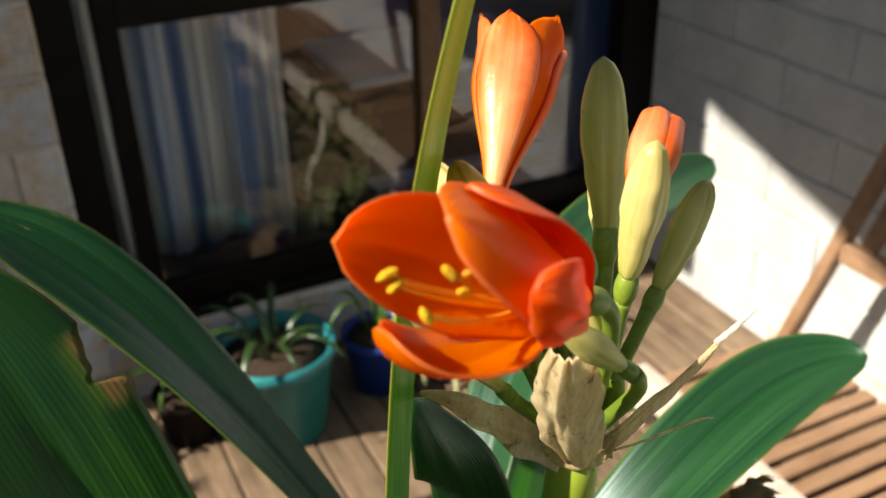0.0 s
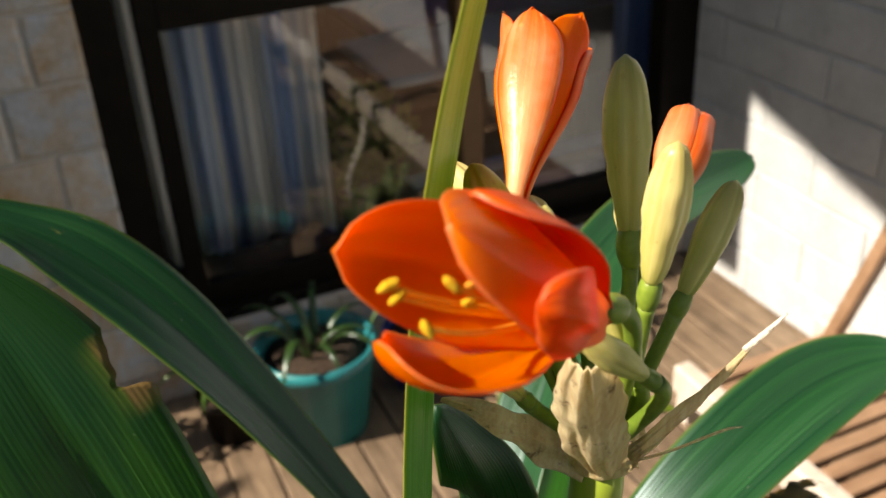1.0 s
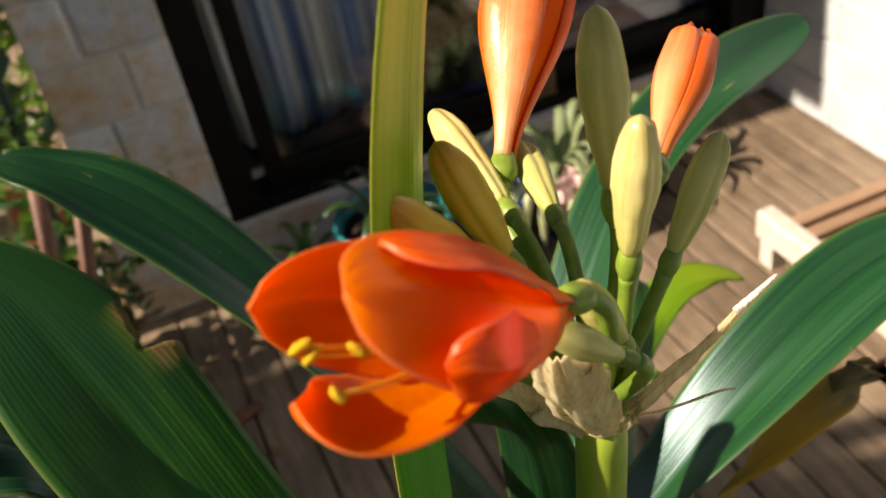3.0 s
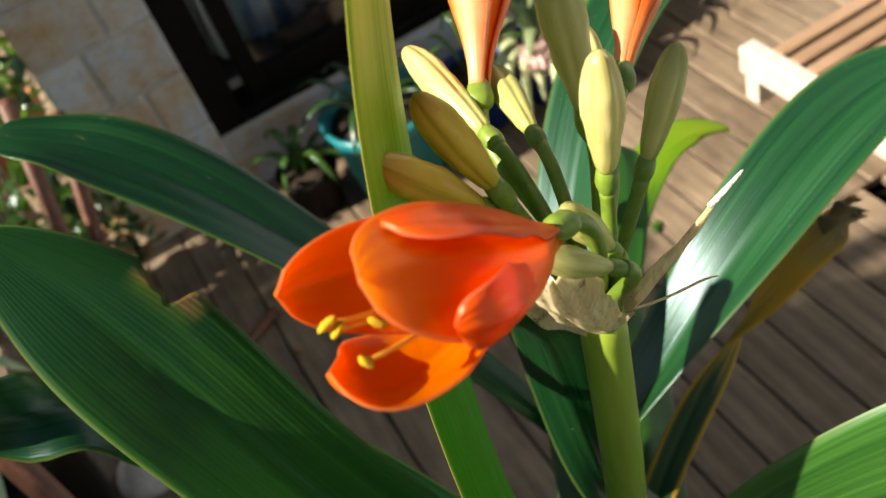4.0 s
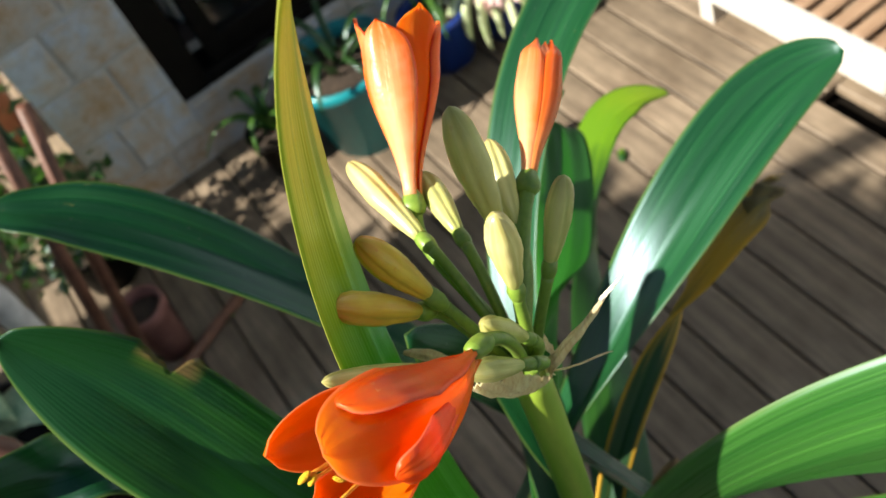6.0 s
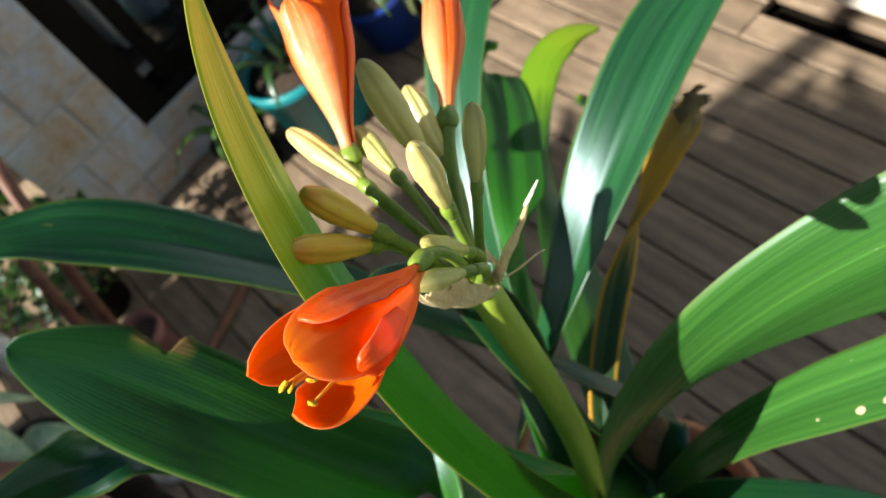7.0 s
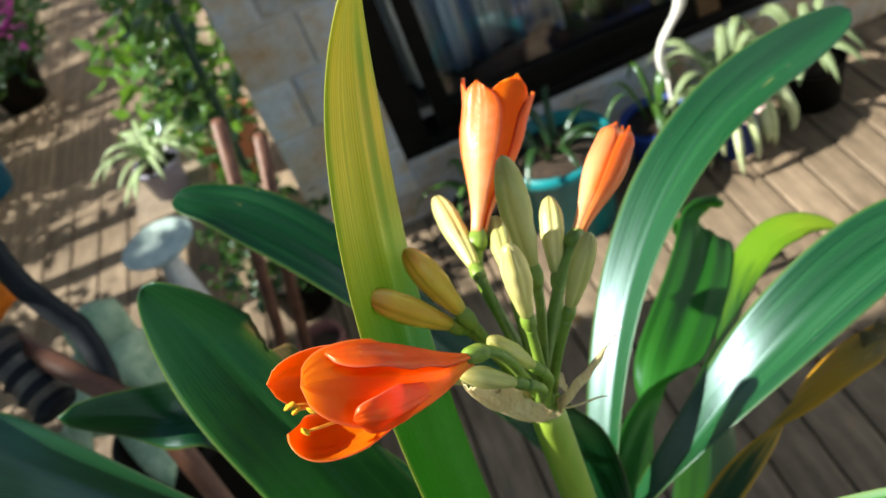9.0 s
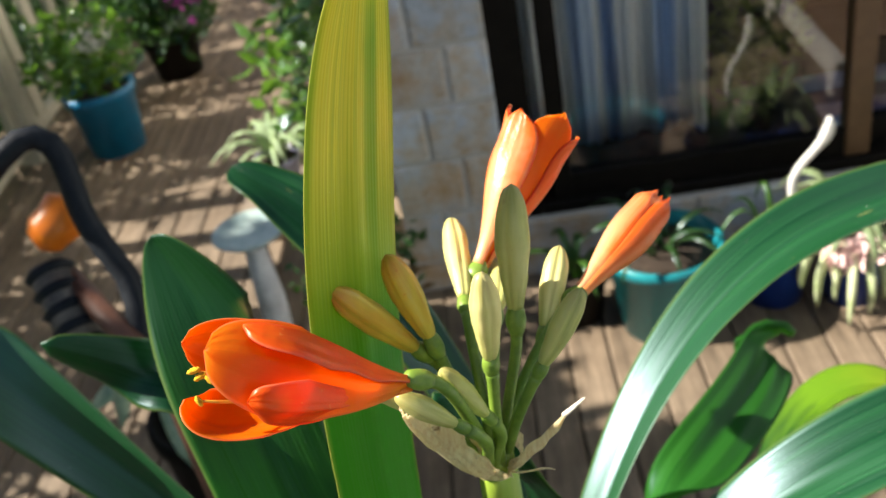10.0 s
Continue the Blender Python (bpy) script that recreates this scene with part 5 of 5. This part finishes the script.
leaf_mesh("foliage", clump(bmesh.new(), (-1.32, 3.2, 0.38), (0.19, 0.19, 0.16), 420, 0.055, random.Random(4), 0.6), FOLIAGE, blue_pot)
leaf_mesh("blossom", clump(bmesh.new(), (-1.25, 3.14, 0.44), (0.06, 0.05, 0.04), 60, 0.035, random.Random(5), 0.8), WHITE_METAL, blue_pot, "white blossoms")
purple = pot_plant("potted_plant", (-1.20, 3.85, 0.0), 0.12, 0.18, FRAME, "dark leafy pot plant with purple flowers", "potted plant", 0, FOLIAGE, 0.2, 0.1, 0.01, 3)
leaf_mesh("foliage", clump(bmesh.new(), (-1.20, 3.85, 0.32), (0.24, 0.26, 0.22), 700, 0.075, random.Random(6), 0.5), FOLIAGE_DARK, purple)
leaf_mesh("blossom", clump(bmesh.new(), (-1.06, 3.72, 0.40), (0.06, 0.09, 0.12), 110, 0.04, random.Random(7), 0.8), noisy("purple petal", (0.30, 0.02, 0.26), (0.45, 0.05, 0.40), 60, 0.6), purple, "bright purple blossoms")
STOOL = noisy("grey timber stool", (0.14, 0.11, 0.08), (0.26, 0.21, 0.16), 14, 0.7)


def stool(place, w, h, label):
    ob = thing("stool", place, label, "stool")
    x, y, z = place
    part("seat", boxes(((x - w / 2, y - w / 2, h - 0.025), (x + w / 2, y + w / 2, h)), bevel=0.003), STOOL, ob, smooth=False)
    for i in (-1, 1):
        for j in (-1, 1):
            cx, cy = x + i * (w / 2 - 0.02), y + j * (w / 2 - 0.02)
            part("leg", boxes(((cx - 0.014, cy - 0.014, 0), (cx + 0.014, cy + 0.014, h - 0.025))), STOOL, ob, smooth=False)


stool((-0.50, 2.29, 0.0), 0.22, 0.22, "low grey timber stool under a spider plant")
pot_plant("potted_plant", (-0.50, 2.29, 0.22), 0.062, 0.10, GREYPOT, "variegated spider plant in a grey-violet pot", "potted plant", 22, VARIEGATED, 0.17, 0.09, 0.010, 31)
fern = pot_plant("potted_plant", (-0.36, 2.62, 0.0), 0.11, 0.20, TERRACOTTA, "bushy green plant in a terracotta pot against the side wall", "potted plant", 0, FOLIAGE, 0.2, 0.1, 0.01, 3)
leaf_mesh("foliage", clump(clump(bmesh.new(), (-0.36, 2.55, 0.45), (0.20, 0.32, 0.26), 400, 0.07, random.Random(8), 0.45), (-0.30, 2.25, 0.80), (0.11, 0.16, 0.22), 260, 0.05, random.Random(9), 0.45), FOLIAGE, fern)
part("stem", tube(bmesh.new(), curve_points(((-0.36, 2.62, 0.18), (-0.36, 2.5, 0.4), (-0.30, 2.35, 0.6), (-0.28, 2.2, 0.95))), [0.008] * 15, 8), PEDICEL, fern)
vine = pot_plant("potted_plant", (-0.26, 1.86, 0.0), 0.08, 0.13, FRAME, "creeper tied to a dark green stake beside the stone wall", "potted plant", 0, FOLIAGE, 0.2, 0.1, 0.01, 3)
part("stake", tube(bmesh.new(), [(-0.255, 1.86, 0.10), (-0.225, 1.87, 0.5), (-0.195, 1.88, 0.98)], [0.011, 0.010, 0.009], 10), noisy("dark green stake", (0.008, 0.035, 0.02), (0.015, 0.06, 0.03), 30, 0.5), vine, "dark green plastic stake")
leaf_mesh("foliage", clump(clump(bmesh.new(), (-0.27, 1.84, 0.24), (0.16, 0.14, 0.20), 420, 0.036, random.Random(10), 0.6), (-0.25, 1.85, 0.60), (0.08, 0.09, 0.40), 210, 0.045, random.Random(11), 0.6), FOLIAGE_DARK, vine)
leaf_mesh("dead_leaf", clump(bmesh.new(), (-0.20, 1.86, 0.16), (0.08, 0.06, 0.08), 70, 0.036, random.Random(12), 0.5), DRY, vine, "dry orange-brown leaves")

RUST = noisy("rust-brown pipe", (0.08, 0.03, 0.02), (0.19, 0.085, 0.05), 40, 0.55, bump_by=0.2)
pipes = thing("pipe_stand", (-0.33, 1.42, 0.0), "pair of rust-brown pipes standing on the deck", "pipe")
for dx, dy, top in ((0, 0, 0.81), (0.045, 0.03, 0.74)):
    part("pipe", tube(bmesh.new(), [(-0.33 + dx, 1.42 + dy, 0.0), (-0.24 + dx, 1.395 + dy, 0.405), (-0.15 + dx, 1.37 + dy, top)], [0.0125] * 3, 14), RUST, pipes)
part("foot_bar", tube(bmesh.new(), [(-0.60, 1.30, 0.0125), (-0.33, 1.42, 0.0125), (0.02, 1.57, 0.0125)], [0.0125] * 3, 12), RUST, pipes)

bath = thing("bird_bath", (-0.345, 1.37, 0.0), "pale glazed dish on a slim white pedestal", "bird bath")
part("dish", lathe(bmesh.new(), [(0.015, 0.622), (0.052, 0.634), (0.067, 0.646), (0.065, 0.649), (0.050, 0.641), (0.012, 0.637)], (-0.345, 1.37, 0.0), 30), noisy("pale blue glaze", (0.26, 0.38, 0.38), (0.50, 0.60, 0.56), 60, 0.3, bump_by=0.3), bath, "pale blue-grey glazed dish")
part("pedestal", lathe(bmesh.new(), [(0.07, 0.0), (0.065, 0.02), (0.024, 0.06), (0.018, 0.3), (0.026, 0.5), (0.018, 0.624)], (-0.345, 1.37, 0.0), 20), noisy("weathered white plaster", (0.42, 0.42, 0.42), (0.74, 0.74, 0.73), 30, 0.8), bath)

MOTTLED = noisy("mottled grey-green leaf", (0.05, 0.19, 0.12), (0.52, 0.64, 0.42), 30, 0.4, detail=5.0, bump_by=0.2)
tall = thing("tall_planter", (-0.44, 1.16, 0.0), "tall dark planter with broad mottled grey-green leaves", "potted plant")
part("pot", lathe(bmesh.new(), [(0.07, 0.0), (0.10, 0.40), (0.108, 0.41), (0.108, 0.44), (0.095, 0.44), (0.085, 0.40)], (-0.44, 1.16, 0.0), 24), FRAME, tall)
for k, (dx, dy, L, r0, w) in enumerate(((0.5, -0.6, 0.11, 0.26, 0.050), (-0.6, -0.7, 0.15, 0.24, 0.056), (0.9, 0.3, 0.12, 0.20, 0.044), (-0.8, 0.4, 0.17, 0.20, 0.052), (0.1, -0.9, 0.18, 0.14, 0.050), (-0.2, 0.8, 0.12, 0.28, 0.050), (0.8, -0.5, 0.17, 0.10, 0.044), (0.2, 0.9, 0.17, 0.16, 0.046), (-0.9, -0.1, 0.20, 0.12, 0.050))):
    arch_leaf("leaf", (-0.44, 1.16, 0.43), (dx, dy), L, r0, w, MOTTLED, tall, seed=k, cup=0.3, rows=16)
small = thing("flower_pot", (-0.22, 1.54, 0.0), "small reddish clay pot on the deck", "pot")
part("pot", lathe(bmesh.new(), [(0.038, 0.0), (0.050, 0.13), (0.055, 0.132), (0.056, 0.16), (0.050, 0.16), (0.044, 0.13), (0.03, 0.02)], (-0.22, 1.54, 0.0), 24), noisy("pinkish clay", (0.16, 0.06, 0.05), (0.28, 0.13, 0.11), 25, 0.8), small)
part("soil", lathe(bmesh.new(), [(0.045, 0.0), (0.03, 0.008), (0.01, 0.010)], (-0.22, 1.54, 0.135), 16), SOIL, small)

BLACK = noisy("black rubber", (0.006, 0.008, 0.012), (0.016, 0.020, 0.026), 60, 0.55, bump_by=0.2, spec=0.2)
ORANGE = noisy("orange plastic", (0.75, 0.16, 0.008), (0.85, 0.24, 0.015), 30, 0.35, bump_by=0.05)
trimmer = thing("line_trimmer", (-0.186, 0.536, 0.0), "garden line trimmer with black loop handle and orange grip", "garden tool")
part("shaft", tube(bmesh.new(), [(-0.265, 0.608, 1.091), (-0.201, 0.536, 1.068), (-0.156, 0.486, 1.052), (-0.186, 0.536, 0.0)], [0.0095] * 4, 14), RUST, trimmer, "brown tubular shaft")
part("loop_handle", tube(bmesh.new(), [(-0.276, 0.568, 1.194), (-0.259, 0.585, 1.207), (-0.245, 0.596, 1.214), (-0.235, 0.601, 1.213), (-0.226, 0.602, 1.205), (-0.221, 0.599, 1.193), (-0.218, 0.591, 1.173), (-0.216, 0.584, 1.158), (-0.212, 0.578, 1.143), (-0.206, 0.573, 1.130), (-0.199, 0.568, 1.115), (-0.192, 0.563, 1.101), (-0.189, 0.553, 1.083), (-0.188, 0.542, 1.068), (-0.191, 0.523, 1.045)], [0.0095] * 15, 16), BLACK, trimmer, "thick black rubber loop handle")
part("grip", tube(bmesh.new(), [(-0.267, 0.591, 1.129), (-0.259, 0.596, 1.131), (-0.250, 0.604, 1.135), (-0.241, 0.611, 1.140), (-0.235, 0.616, 1.142)], [0.010, 0.0185, 0.0190, 0.0225, 0.012], 20), ORANGE, trimmer, "bright orange plastic grip")
boot = Vector((-0.270, 0.598, 1.099)), Vector((-0.244, 0.554, 1.052))
for k in range(5):
    p = boot[0].lerp(boot[1], k / 4)
    d = (boot[1] - boot[0]).normalized()
    part("ring", tube(bmesh.new(), [p, p + d * 0.005, p + d * 0.011], [0.016, 0.021, 0.016], 18), BLACK, trimmer, "black ribbed rubber boot")
part("boot_core", tube(bmesh.new(), [boot[0], boot[1]], [0.017, 0.017], 18), noisy("dusty grey rubber", (0.05, 0.05, 0.05), (0.16, 0.14, 0.12), 60, 0.7), trimmer)

# unseen boundary behind the camera, added so that the glass reflects something dark
back_fence = tagged(new("wall_south"), "unseen brown timber fence added behind the camera", "fence", kind="structure")
for k in range(60):
    ob = part("paling", boxes(((-6 + 0.2 * k, -6.05, -0.6), (-6 + 0.2 * k + 0.19, -6.02, 1.25)), bevel=0.003), DARKWOOD, back_fence, smooth=False)
shrubs = bmesh.new()
for k in range(14):
    clump(shrubs, (-5.5 + 0.9 * k + rnd.uniform(-0.2, 0.2), -5.2 + rnd.uniform(-0.3, 0.3), 0.5 + rnd.uniform(-0.3, 0.6)), (0.7, 0.5, 1.1), 420, 0.13, rnd)
shrub_ob = leaf_mesh("shrubbery", shrubs, FOLIAGE_DARK, label="unseen green shrubs added in front of the fence")
tagged(shrub_ob, category="shrubs", kind="stuff")
